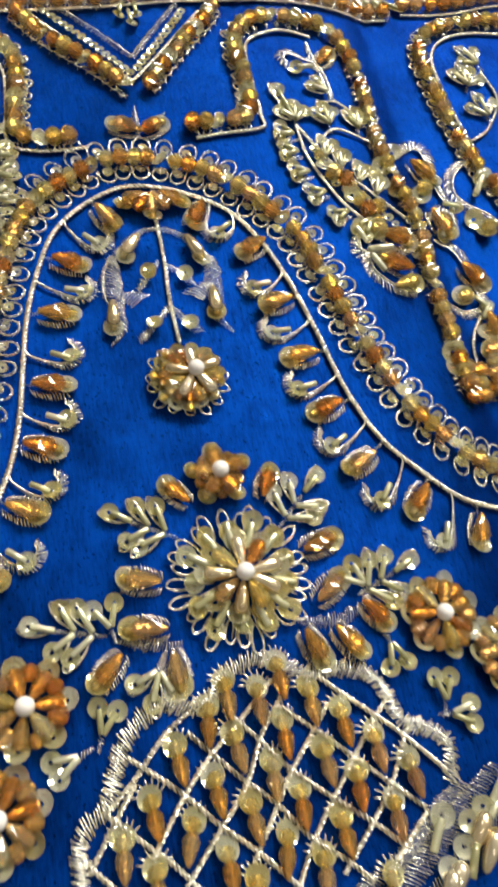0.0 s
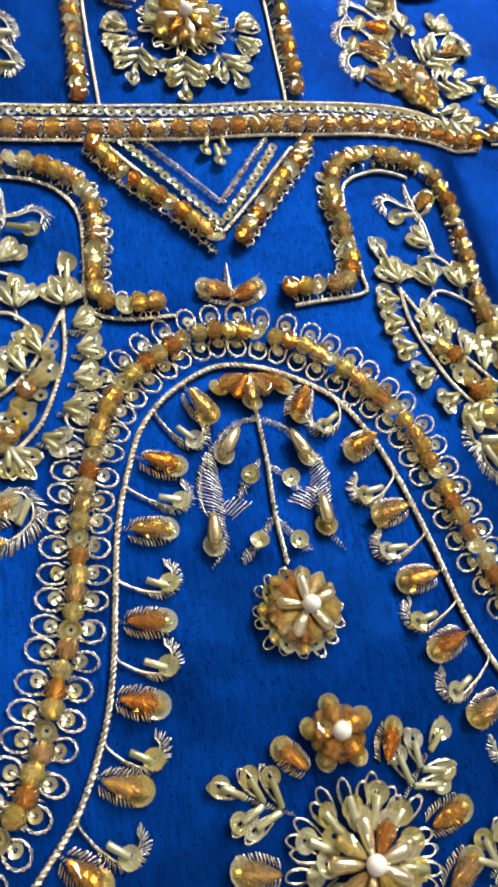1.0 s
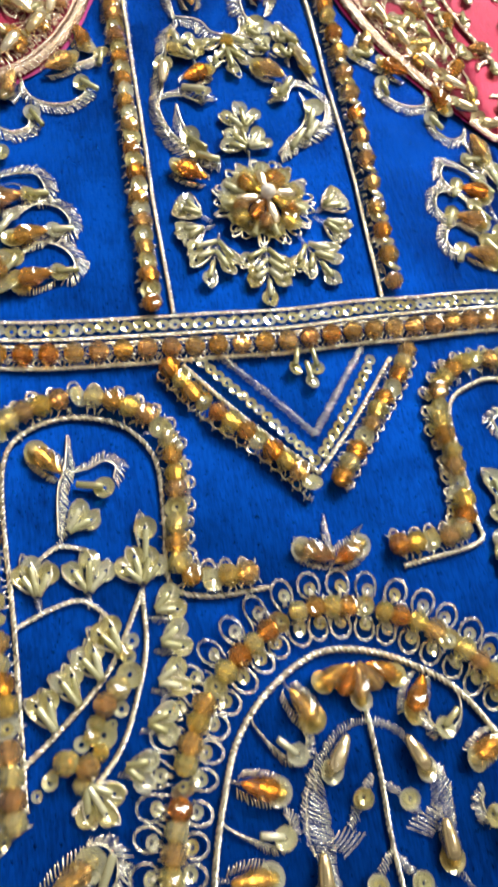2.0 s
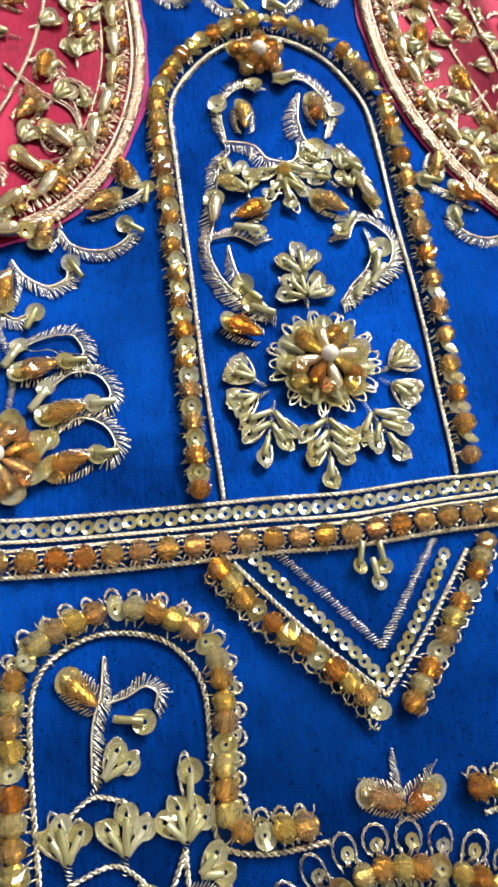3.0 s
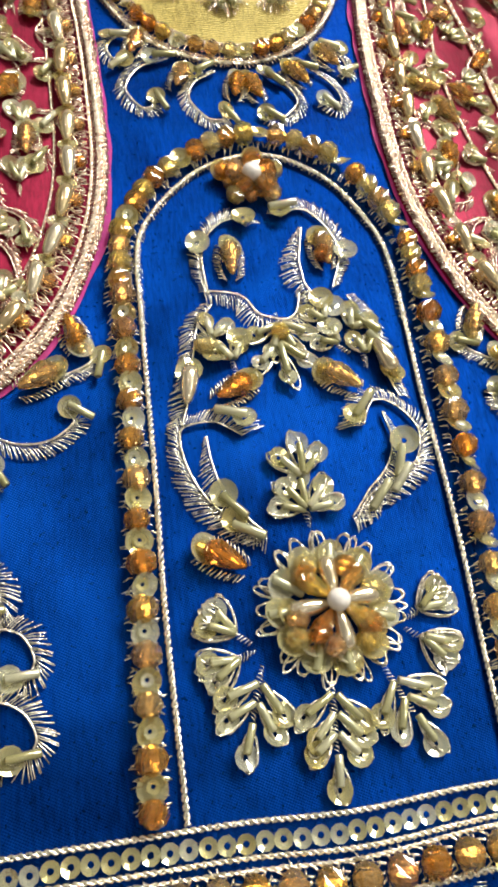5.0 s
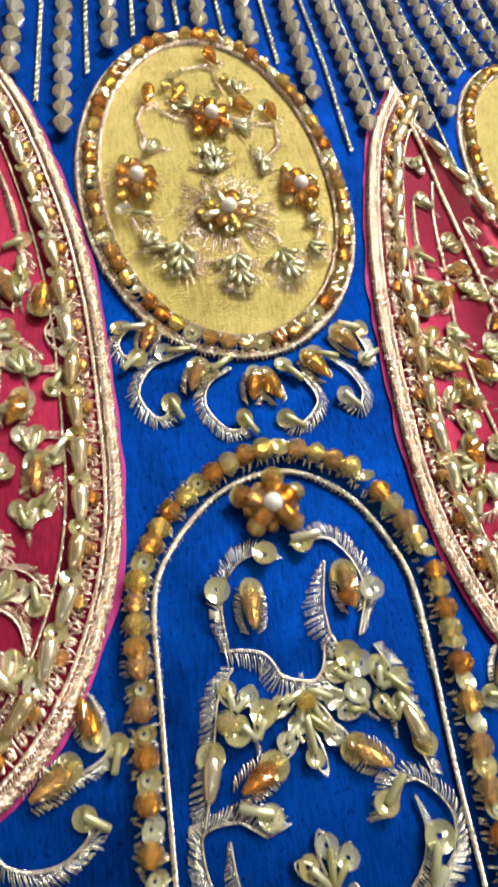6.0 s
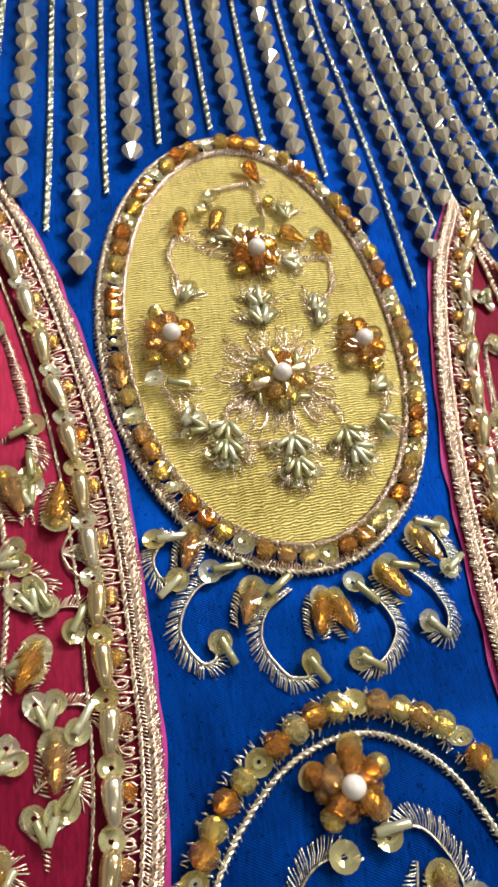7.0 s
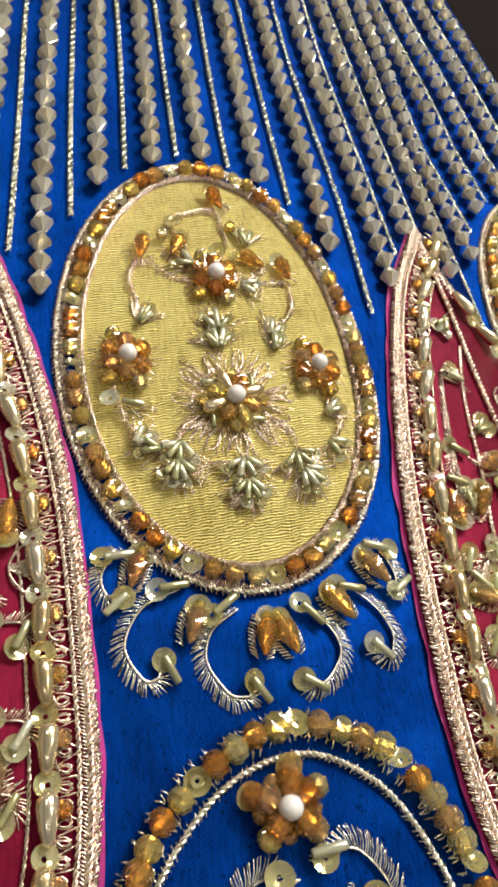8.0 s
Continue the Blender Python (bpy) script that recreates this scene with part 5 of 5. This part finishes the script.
m.hair_drop(74, 180, 0.4)
m.done()


def petal_curls(sx):
    f = lambda x, y: (sx * x, y)
    an = lambda a: a if sx > 0 else PI - a
    m = Motif("curl_fringe", sx * 42, 207, "stitched curls with amber drops along the pink petal", "stitched curl", "curls under the pink petals")
    m.curl([f(46, 206.4), f(44.4, 203.4), f(40.6, 201.8), f(36, 202.4), f(32.4, 205.6), f(33.6, 208.2)], (1.4, 2.2, 2.6, 2.6, 2.4, 1.8))
    m.curl([f(55, 199.6), f(53, 196), f(48.6, 193.8), f(44.6, 196), f(44.4, 199.6)], (1.2, 2.2, 2.6, 2.6, 2.0))
    m.curl([f(39, 214.6), f(36, 212.6), f(31.4, 214), f(28.6, 216.6)], (1.2, 2.0, 2.2, 1.6))
    m.hair_drop(*f(37.8, 212.8), an(2.6), size=1.1)
    m.hair_drop(*f(48.4, 206.2), an(-1.2), size=1.1)
    m.hair_drop(*f(32.6, 220.6), an(-1.9), size=1.0)
    m.hair_drop(*f(56, 193.6), an(-1.3), size=1.1)
    m.curl([f(62, 197), f(60, 191), f(55, 187), f(51, 189)], (1.2, 2.2, 2.6, 1.8))
    m.done()


petal_curls(1)
petal_curls(-1)


# ---- the pink petals ----
def petal(sx):
    """A pink petal sewn on: raised cloth, a thick edge of satin stitch, a row of gold drops and stitched loops."""
    inner = [(49.6, 362.5), (43.6, 352), (38.6, 342.6), (34.2, 329), (30.0, 312.5), (27.4, 298), (26.0, 284), (25.4, 270), (25.2, 258), (26.0, 247), (28.4, 236), (32.6, 225), (38.6, 215.6), (47, 208), (58, 202.4)]
    outer = [(58, 202.4), (70, 200.6), (82, 206), (90, 219), (93.5, 240), (92, 268), (86, 294), (79, 312), (71.5, 326), (64, 336.5), (56.5, 346), (49.6, 362.5)]
    a, b = spline([(sx * x, y) for x, y in inner], 2.0), spline([(sx * x, y) for x, y in outer], 2.0)
    m = Motif("pink_petal", sx * 55, 280, "deep pink cloth petal with a thick rose gold stitched edge", "cloth petal", "pink petals", ROSE)
    rows, verts, faces = 60, [], []
    cols = 22
    for j in range(rows + 1):
        p, q = a[round(j / rows * (len(a) - 1))], b[round((1 - j / rows) * (len(b) - 1))]
        for i in range(cols + 1):
            t = i / cols
            x, y = p[0] + (q[0] - p[0]) * t, p[1] + (q[1] - p[1]) * t
            puff = 0.45 * min(1, 6 * t, 6 * (1 - t)) + 0.2 * noise.noise((x / 9, y / 13, 5))
            verts.append(((x - m.x) * MM, (y - m.y) * MM, (rise(x, y) + 0.25 + max(0, puff) - m.z) * MM))
    for j in range(rows):
        for i in range(cols):
            k = j * (cols + 1) + i
            quad = (k, k + 1, k + cols + 2, k + cols + 1)
            faces.append(quad if sx < 0 else quad[::-1])
    panel = new("petal_cloth", mesh_of("petal_cloth", verts, faces, PINK, True))
    panel.parent = m.ob
    panel["label"] = "deep pink organza"
    solid = panel.modifiers.new("thickness", "SOLIDIFY")
    solid.thickness, solid.offset = 0.0003, 0
    m.floor = 0.85
    edge = [(sx * x, y) for x, y in inner]
    shift = lambda d: [(x + d * math.cos(w + sx * PI / 2), y + d * math.sin(w + sx * PI / 2)) for x, y, w in spline(edge, 9.0)]
    full = [(sx * x, y) for x, y in outer]
    # the net's raw edge sticks out past the braid
    verts, faces = [], []
    run = spline(edge, 1.5) + spline(full, 1.5)
    for i, (x, y, w) in enumerate(run):
        a = w + sx * PI / 2
        for k, d in enumerate((1.2, 0.0, -0.45 - 1.1 * abs(noise.noise((x / 11, y / 11, 9))))):
            px, py = x + d * math.cos(a), y + d * math.sin(a)
            verts.append(((px - m.x) * MM, (py - m.y) * MM, (rise(px, py) + 0.42 - 0.1 * k - m.z) * MM))
        if i:
            for k in (0, 1):
                q = i * 3 + k
                faces.append((q - 3, q - 2, q + 1, q) if sx > 0 else (q, q + 1, q - 2, q - 3))
    net = new("raw_edge", mesh_of("raw_edge", verts, faces, MAGENTA, True))
    net.parent = m.ob
    net["label"] = "raw magenta net edge"
    # a braid of two cords bound by slanting stitches
    m.satin(shift(0.6), (1.6, 1.6), step=0.38, lean=0.6 * sx, bow=0.7, r=0.17)
    m.satin(shift(1.9), (1.6, 1.6), step=0.46, lean=-0.6 * sx, bow=0.7, r=0.14)
    m.rope(shift(1.25), 0.6, "cord", "rose gold cord", ROSE, up=0.6)
    m.rope(shift(2.7), 0.42, "cord", "rose gold cord", ROSE)
    m.rope(shift(8.9), 0.3, "cord", "rose gold cord", ROSE)
    m.satin([(x - sx * 0.9, y) for x, y in full], (2.6, 2.6), step=0.36, lean=0.25, bow=0.9, r=0.2)
    m.rope([(sx * x, y) for x, y in ((50.2, 357), (52.6, 336), (55.0, 313), (57.2, 288), (61, 262), (67, 240), (74, 222))], 0.8, "cord", "thick rose gold cord", ROSE, up=0.6)
    # scalloped thread between the braid and the drops
    for i, (x, y, w) in enumerate(spline(shift(4.5), 2.1)):
        for lay in (0, 1):
            ring = []
            for k in range(10):
                t = w + sx * PI / 2 + (-2.3 + 4.6 * k / 9) * (1 if i % 2 else -1)
                ring.append(m.at(x + math.cos(t) * (1.45 - 0.25 * lay) + jit(0.1), y + math.sin(t) * (1.7 - 0.25 * lay) + jit(0.1), 0.5 + 0.25 * lay))
            m.tube(ring, 0.16, 4)
        b = w + sx * PI / 2 + jit(0.5)
        m.hair(x - math.cos(b) * 2.0, y - math.sin(b) * 2.0, x + math.cos(b) * 1.6, y + math.sin(b) * 1.6, 0.6, 0.15)
    for i, (x, y, w) in enumerate(spline(shift(6.7), 8.2)):
        m.bead("sequin", x, y, w, 1.0, 0.3, 0.86)
        m.bead("drop_gold", x + math.cos(w) * 3.9, y + math.sin(w) * 3.9, w + PI + jit(0.15), 1.7, 0, 1.0)
        m.bead("round", x + math.cos(w) * 3.0 - math.cos(w + sx * PI / 2) * 1.9, y + math.sin(w) * 3.0 - math.sin(w + sx * PI / 2) * 1.9, w, 1.2, 0, 0.62)
    for i, (x, y, w) in enumerate(spline(shift(11.5), 9.0)):
        if y > 234:
            continue
        a = w + sx * PI / 2 + jit(0.35)
        m.bead("drop_gold", x, y, a, 1.6, 0, 0.95)
        m.bead("sequin", x + math.cos(a) * 3.3, y + math.sin(a) * 3.3, a, 1.1, 0.25, 0.95)
        for k in range(7):
            for side in (-1, 1):
                u = -2.2 + k * 0.8
                hx, hy = x + math.cos(a) * u - math.sin(a) * side * 1.3, y + math.sin(a) * u + math.cos(a) * side * 1.3
                m.hair(hx, hy, hx + math.cos(a + side * 1.2) * 1.3, hy + math.sin(a + side * 1.2) * 1.3, 0.4, 0.14)
    for i, (x, y, w) in enumerate(spline([(x - sx * 6.0, y + 3.0) for x, y in full[:-2]], 8.2)):
        m.bead("sequin", x, y, w, 1.0, 0.3, 0.86)
        m.bead("drop_gold", x + math.cos(w) * 3.9, y + math.sin(w) * 3.9, w + PI + jit(0.15), 1.7, 0, 1.0)
    return m


def petal_fill(m, sx):
    """The stitched plant on a petal: a winding stem with bugle leaves, drops and curls."""
    f = lambda x, y: (sx * x, y)
    an = lambda a: a if sx > 0 else PI - a
    m.rope([f(52, 330), f(48, 316), f(46, 300), f(44, 285), f(45, 268), f(49, 250), f(56, 232), (sx * 64, 216)], 0.5, "cord", "rose gold stem", ROSE)
    for x, y, a, n in ((49.6, 336, -2.2, 3), (48.6, 320, 2.4, 3), (43.6, 303, 2.6, 2), (47.8, 309, 0.5, 3), (40.6, 292, 1.4, 3), (45.8, 284, 2.8, 3), (50, 296, 0.4, 3), (40.4, 277, 1.2, 3), (44.6, 270, 3.0, 3),
                    (39.4, 262, 1.5, 3), (50, 276, 0.2, 3), (47, 258, 2.6, 3), (40.0, 249, 1.57, 3), (53, 254, 0.2, 3), (45, 238, 2.4, 3), (55, 240, 0.4, 3), (52, 226, 2.2, 3), (62, 226, 0.6, 3), (43.6, 226, 2.2, 3), (60, 246, 0.8, 3), (66, 262, 1.2, 3), (60, 280, 1.4, 3)):
        m.leaf(*f(x, y), an(a), n - 1, 0.3, 4.6, loops=n > 2)
    for x, y, a in ((36.8, 292.6, -1.4), (43.0, 294, 1.2), (38.6, 258, 1.6), (46.4, 246, 1.8), (41.6, 270, 2.0), (52.4, 264, 0.6), (50.4, 234, 2.2), (58, 218, 1.0), (48.6, 302, 0.4), (56, 290, 0.8), (62, 236, 1.5), (46, 218, 0.8)):
        m.hair_drop(*f(x, y), an(a), size=1.0)
    m.curl([f(42.6, 305), f(40, 303.6), f(38.6, 300), f(40.4, 297)], (1.0, 1.8, 2.2, 1.6))
    m.curl([f(46.6, 282), f(42, 284), f(38.4, 281.6), f(38.8, 278)], (1.0, 1.8, 2.2, 1.6))
    m.curl([f(44, 244), f(40.2, 243), f(37.6, 240), f(39, 237)], (1.0, 1.8, 2.2, 1.6))
    m.curl([f(54, 246), f(48, 240), f(42, 236), f(40, 230)], (0.8, 1.6, 1.6, 1.0), tip=False)
    stem = spline([f(52, 330), f(48, 316), f(46, 300), f(44, 285), f(45, 268), f(49, 250), f(56, 232), f(64, 216)], 3.0)
    for y in range(212, 338, 9):
        for x in range(37, 84, 11):
            px, py = x + jit(2.5), y + jit(2.5)
            left = 31.5 + max(0, 250 - py) * 0.42 + max(0, py - 285) * 0.23
            right = 88 - max(0, py - 268) * 0.42 - max(0, 222 - py) * 0.6
            if not left + 3 < px < right - 4:
                continue
            q, a = toward(sx * px, py, stem)
            if math.hypot(q[0] - sx * px, q[1] - py) < 2.2:
                continue
            pick = rng.random()
            if pick < 0.08:
                m.leaf(sx * px, py, a + jit(0.8), 3, 0.6, 4.4)
            elif pick < 0.62:
                m.curl([(sx * px + math.cos(a + t) * r, py + math.sin(a + t) * r) for t, r in ((3.1, 3.6), (2.4, 2.6), (0.9, 2.6), (-0.2, 2.9), (-1.3, 2.0))], (1.0, 1.8, 2.2, 2.2, 1.4))
            elif pick < 0.8:
                m.hair_drop(sx * px, py, a + jit(0.8), rng.choice(("drop", "drop_pale")), 0.95)
            else:
                m.loop(sx * px, py, a, 5, 3, 0.18)
                m.loop(sx * px, py, a + 0.8, 4.6, 2.8, 0.18, False)
                m.loop(sx * px, py, a - 0.8, 4.6, 2.8, 0.18, False)
    m.satin([f(44, 322), f(41.5, 312), f(40, 300), f(42, 290)], (0.8, 1.8, 1.8, 1.0), r=0.18)
    m.satin([f(46, 250), f(42.6, 241), f(40.6, 232), f(44, 222), f(52, 215)], (0.6, 1.4, 1.6, 1.6, 0.8))
    m.done()


for sx in (-1, 1):
    petal_fill(petal(sx), sx)

# ---- the yellow oval ----
OX, OY = -0.8, 324.2


def oval_at(t, rx, ry):
    """A point of the slightly leaning, pointed oval."""
    w = 2 * PI * t
    x = rx * math.cos(w) * (1 - 0.05 * math.sin(w))
    return (OX + x * 0.955, OY + ry * 0.973 * math.sin(w))


def oval(cx_shift, label, dy=0.0):
    m = Motif("oval_medallion", OX + cx_shift, OY + dy, label, "medallion", "oval medallions", ROSE)
    pt = lambda t, rx, ry: (oval_at(t, rx, ry)[0] + cx_shift, oval_at(t, rx, ry)[1] + dy)
    verts, faces, n = [], [], 64
    for ring in range(13):
        for k in range(n):
            x, y = pt(k / n, 26.4 * ring / 12 + 0.01, 42.4 * ring / 12 + 0.01)
            puff = 1.5 * (1 - (ring / 12) ** 4) + 0.25 * noise.noise((x / 7, y / 9, 2))
            verts.append(((x - m.x) * MM, (y - m.y) * MM, (rise(x, y) + 0.3 + puff - m.z) * MM))
    for ring in range(12):
        for k in range(n):
            j = (k + 1) % n
            faces.append((ring * n + k, (ring + 1) * n + k, (ring + 1) * n + j, ring * n + j))
    panel = new("brocade_panel", mesh_of("brocade_panel", verts, faces, BROCADE, True))
    panel.parent = m.ob
    panel["label"] = "yellow gold brocade"
    ring = lambda rx, ry: [pt(k / 40, rx, ry) for k in range(41)]
    m.satin(ring(25.3, 41.3), (1.5, 1.5), step=0.3, lean=0.5, bow=1.5, r=0.13)
    m.satin(ring(25.7, 41.7), (1.8, 1.8), step=0.7, lean=-0.5, bow=1.6, r=0.12)
    m.satin(ring(28.8, 44.8), (1.9, 1.9), step=0.42, lean=0.3, bow=0.9, r=0.16)
    m.satin(ring(29.6, 45.6), (1.5, 1.5), step=0.8, lean=-0.6, bow=0.7, r=0.14)
    m.rope(ring(29.5, 45.5), 0.5, "edging_cord", "bright silver edging cord", SILVER, up=0.5)
    m.row(ring(27.2, 43.2), 3.3, ("round", "round_pale", "sequin", "round"), 0.84, up=1.7)
    for x, y, w in spline(ring(27.3, 43.3), 1.1):
        m.hair(x - math.sin(w) * -1.7, y + math.cos(w) * -1.7, x - math.sin(w) * 1.7, y + math.cos(w) * 1.7, 0.7, 0.12)
    return m


def oval_fill(m):
    m.floor = 1.7
    # the middle flower: gold and glass petals round a pearl in a nest of loose stitches
    cx, cy = -0.9, 312.1
    for k in range(8):
        a = 2 * PI * k / 8 + 0.35
        m.bead(("drop_gold", "round", "drop_gold", "round_pale", "drop_gold", "round", "drop_pale", "round")[k], cx + math.cos(a) * 3.1, cy + math.sin(a) * 3.1, a, 1.7, -0.1, 0.82)
        m.bead("round_pale" if k % 2 else "bugle", cx + math.cos(a + 0.4) * 5.0, cy + math.sin(a + 0.4) * 5.0, a + 1.2, 1.0, 0, 0.62)
    m.bead("pearl", cx, cy, 0, 3.0, 0, 1.0)
    for k in range(150):
        a = 2 * PI * k / 150 + jit(0.2)
        r0, r1 = rng.uniform(3.5, 7), rng.uniform(7, 11.5)
        m.hair(cx + math.cos(a) * r0, cy + math.sin(a) * r0, cx + math.cos(a + jit(0.3)) * r1, cy + math.sin(a + jit(0.3)) * r1, 0.6, 0.09)
    for k in range(11):
        a = 2 * PI * k / 11 + 0.2
        m.loop(cx + math.cos(a) * 5.6, cy + math.sin(a) * 5.6, a, 4.4, 2.6, 0.09, False)
    # three amber blossoms
    for cx, cy in ((-18.0, 320.2), (15.3, 319.2), (-0.9, 338.2)):
        for k in range(6):
            a = 2 * PI * k / 6 + 0.5
            m.bead("round", cx + math.cos(a) * 3.0, cy + math.sin(a) * 3.0, a, 1.5, 0, 0.84)
            if k in (3, 4, 1):
                m.bead("round_pale", cx + math.cos(a + 0.4) * 5.0, cy + math.sin(a + 0.4) * 5.0, a, 1.0, 0, 0.72)
        m.bead("pearl", cx, cy, 0, 2.6, 0, 0.98)
        for k in range(26):
            a = 2 * PI * k / 26 + jit(0.1)
            m.hair(cx + math.cos(a) * 3.6, cy + math.sin(a) * 3.6, cx + math.cos(a + 0.1) * (6 + jit(0.8)), cy + math.sin(a + 0.1) * (6 + jit(0.8)), 0.5, 0.1)
    # fans of bugles
    for x, y, a, n, spread in ((-1.9, 322.6, 1.6, 4, 0.75), (-1.7, 326.4, 1.55, 3, 0.7), (-15.4, 327.4, 1.0, 3, 0.3), (8.0, 322.2, 1.2, 2, 0.25), (7.6, 325.2, 1.1, 2, 0.3), (-19.6, 312.2, -0.15, 1, 0), (15.2, 309.8, 0.5, 2, 0.3),
                               (-10.4, 304.6, -2.0, 4, 0.9), (-11.2, 301.4, -1.6, 4, 0.8), (-13.6, 303.4, 2.9, 2, 0.4), (-0.6, 301.4, -1.57, 4, 1.0), (-0.4, 297.6, -1.5, 4, 0.8), (8.4, 302.4, -1.2, 4, 1.0), (9.2, 299.2, -0.9, 4, 0.8),
                               (-17.8, 304.2, 0.8, 2, 0.3), (14.6, 304.4, -0.6, 2, 0.4), (-4.4, 341.0, 2.7, 2, 0.5), (3.6, 336.6, -0.2, 2, 0.4), (6.2, 346.0, 1.6, 2, 0.4)):
        m.leaf(x, y, a, n, spread, 4.3, loops=False, stem=False, tip=0.5)
        for k in range(9 * n):
            b = a + jit(spread + 0.5)
            r0 = rng.uniform(0.5, 2.5)
            m.hair(x + math.cos(b) * r0, y + math.sin(b) * r0, x + math.cos(b) * rng.uniform(4.0, 6.6), y + math.sin(b) * rng.uniform(4.0, 6.6), 0.5, 0.09)
    m.bead("sequin", -21.0, 312.4, 0.2, 0.8, 0.3, 0.8)
    # buds on the upper half
    for x, y, a in ((-13.7, 344.0, 1.4), (-7.2, 344.9, 1.1), (1.5, 357.2, 1.9), (6.7, 342.2, 2.6), (12.7, 340.6, 1.9)):
        m.bead("drop", x, y, a, 1.4, 0, 0.85)
        m.bead("sequin", x + math.cos(a) * 2.6, y + math.sin(a) * 2.6, a, 0.6, 0.3, 0.7)
        for k in range(14):
            b = a + PI + jit(1.3)
            m.hair(x + math.cos(b) * 1.6, y + math.sin(b) * 1.6, x + math.cos(b) * 3.4, y + math.sin(b) * 3.4, 0.4, 0.09)
    m.bead("sequin", -7.0, 350.6, 0, 1.0, 0.5, 0.85)
    m.bead("sequin", 0.4, 343.8, 0, 1.4, 0.5, 0.8)
    m.bead("round_pale", -9.6, 347.6, 0, 1.0, 0, 0.6)
    m.bead("round_pale", 3.6, 350.2, 0, 1.0, 0, 0.6)
    # stitched stems that wind round the flowers
    for line in ([(-14.6, 330.6), (-16.4, 337), (-14.6, 342)], [(-4.4, 337), (-9, 338.6), (-13, 342)], [(-5, 345), (-8, 351.6), (-3, 354.4), (1.4, 355.4)], [(2.6, 346), (2.0, 351), (1.6, 355)], [(9, 327), (13, 332), (13.4, 338)],
                 [(4, 339), (9, 337.6), (12.6, 338)], [(-20.6, 316), (-19, 309), (-16, 305)], [(17.4, 315), (17.8, 308), (14, 303)], [(-6, 310), (-10, 307), (-11, 303)], [(4, 310), (8, 307), (9, 302.6)]):
        m.satin(line, (0.7, 1.8, 0.9), step=0.4, r=0.1)
    m.done()


oval_fill(oval(0, "yellow brocade oval with beaded border, pearls and amber flowers"))
oval(97.0, "yellow brocade oval with a beaded border further along", 17.0).done()

# ---- stitched curls under the oval ----
m = Motif("curl_fringe", 0, 274, "fringe of silver stitched curls and amber drops under the oval", "stitched curl")
for pts in ([(-12.6, 281.6), (-18.6, 279.4), (-21.8, 273.4), (-19.0, 268), (-16.0, 268.4), (-15.6, 271.2)],
            [(-4.4, 277.8), (-9.0, 275), (-10.4, 270), (-7.4, 264.8), (-3.6, 264.4), (-3.6, 267)],
            [(5.4, 277.4), (9.6, 274.8), (11.4, 270), (8.6, 265.8), (5.0, 264.6), (4.0, 266.6)],
            [(14.2, 280), (18.4, 276.4), (20.4, 271.6), (18.8, 268), (16.2, 268.8), (15.8, 270.8)],
            [(-17.4, 286.4), (-21.8, 287.4), (-24.6, 284), (-23.4, 280.4), (-20.6, 280.6)],
            [(16.6, 286.4), (20.2, 286.6), (23.0, 282.4), (22.8, 278.4), (21.4, 278.4)]):
    m.curl(pts, (1.0, 2.0, 2.2, 2.6, 2.4, 1.8))
for x, y, a in ((-10.9, 275.8, 1.2), (-0.8, 273.2, 1.35), (2.5, 273.0, 1.95), (11.6, 277.0, 2.2), (-18.6, 284.6, 1.2), (18.6, 282.4, 2.2)):
    m.hair_drop(x, y, a, size=0.95)
for x, y, a in ((-13.4, 281.6, 0.1), (-6.2, 278.2, 0.6), (7.0, 275.8, -0.8), (14.0, 279.4, -0.2), (-21, 286.8, 0.1), (19.6, 286, 2.9)):
    m.bead("bugle", x, y, a, 1.2, 0, 0.9)
    m.bead("sequin", x - math.cos(a) * 2.4, y - math.sin(a) * 2.4, a, 0.6, 0.2, 0.85)
m.done()


# ---- bead strings that run up from the oval ----
def string_foot(x):
    foot = 332.0
    for cx, cy in ((OX, OY), (OX + 97.0, OY + 17)):
        d = abs(x - cx) / 30.5
        if d < 1:
            foot = max(foot, cy + 45.5 * math.sqrt(1 - d * d))
    for cx in (49.6, -49.6):
        d = abs(x - cx)
        if d < 22:
            foot = max(foot, 364 - d * 1.75)
    return foot


for k in range(-10, 22):
    x0 = 0.9 + k * 5.4 + 0.7 * max(0, min(k, 6))
    if k % 2 == 0:
        m = Motif("bead_string", x0, string_foot(x0), "string of champagne bicone crystal beads on blue satin", "bead string", "crystal strings", CHAIN)
    else:
        m = Motif("chain_string", x0, string_foot(x0), "thin antique gold chain stitched between crystal strings", "chain", "thin chains", CHAIN)
    y, i = 350.0, 0
    for _ in range(3):
        y = string_foot(x0 * (1 - 0.0017 * (y - 340))) + 1.0 + rng.uniform(0, 2)
    while y < 575:
        x = x0 * (1 - 0.0017 * (y - 340)) + 0.25 * math.sin(y / 17 + k)
        if x > edge_x(y) - 2.5:
            break
        if k % 2 == 0:
            m.bead("bicone", x + jit(0.25), y, PI / 2 + 0.14 * (1 if i % 2 else -1) + jit(0.12), 1.9, jit(0.15), 0.96)
            y += 4.5
        else:
            s = 0.3 * (1 if i % 2 else -1)
            m.tube([m.at(x + s * 1.6, y - 0.9, 0.5), m.at(x - s, y - 0.3, 0.75), m.at(x - s * 0.4, y + 0.5, 0.8), m.at(x + s * 1.6, y + 0.9, 0.5)], 0.2, 5)
            m.tube([m.at(x - s * 1.6, y - 0.7, 0.35), m.at(x + s * 0.6, y, 0.55), m.at(x - s * 1.2, y + 0.8, 0.4)], 0.15, 4)
            y += 0.95
        i += 1
    m.done()
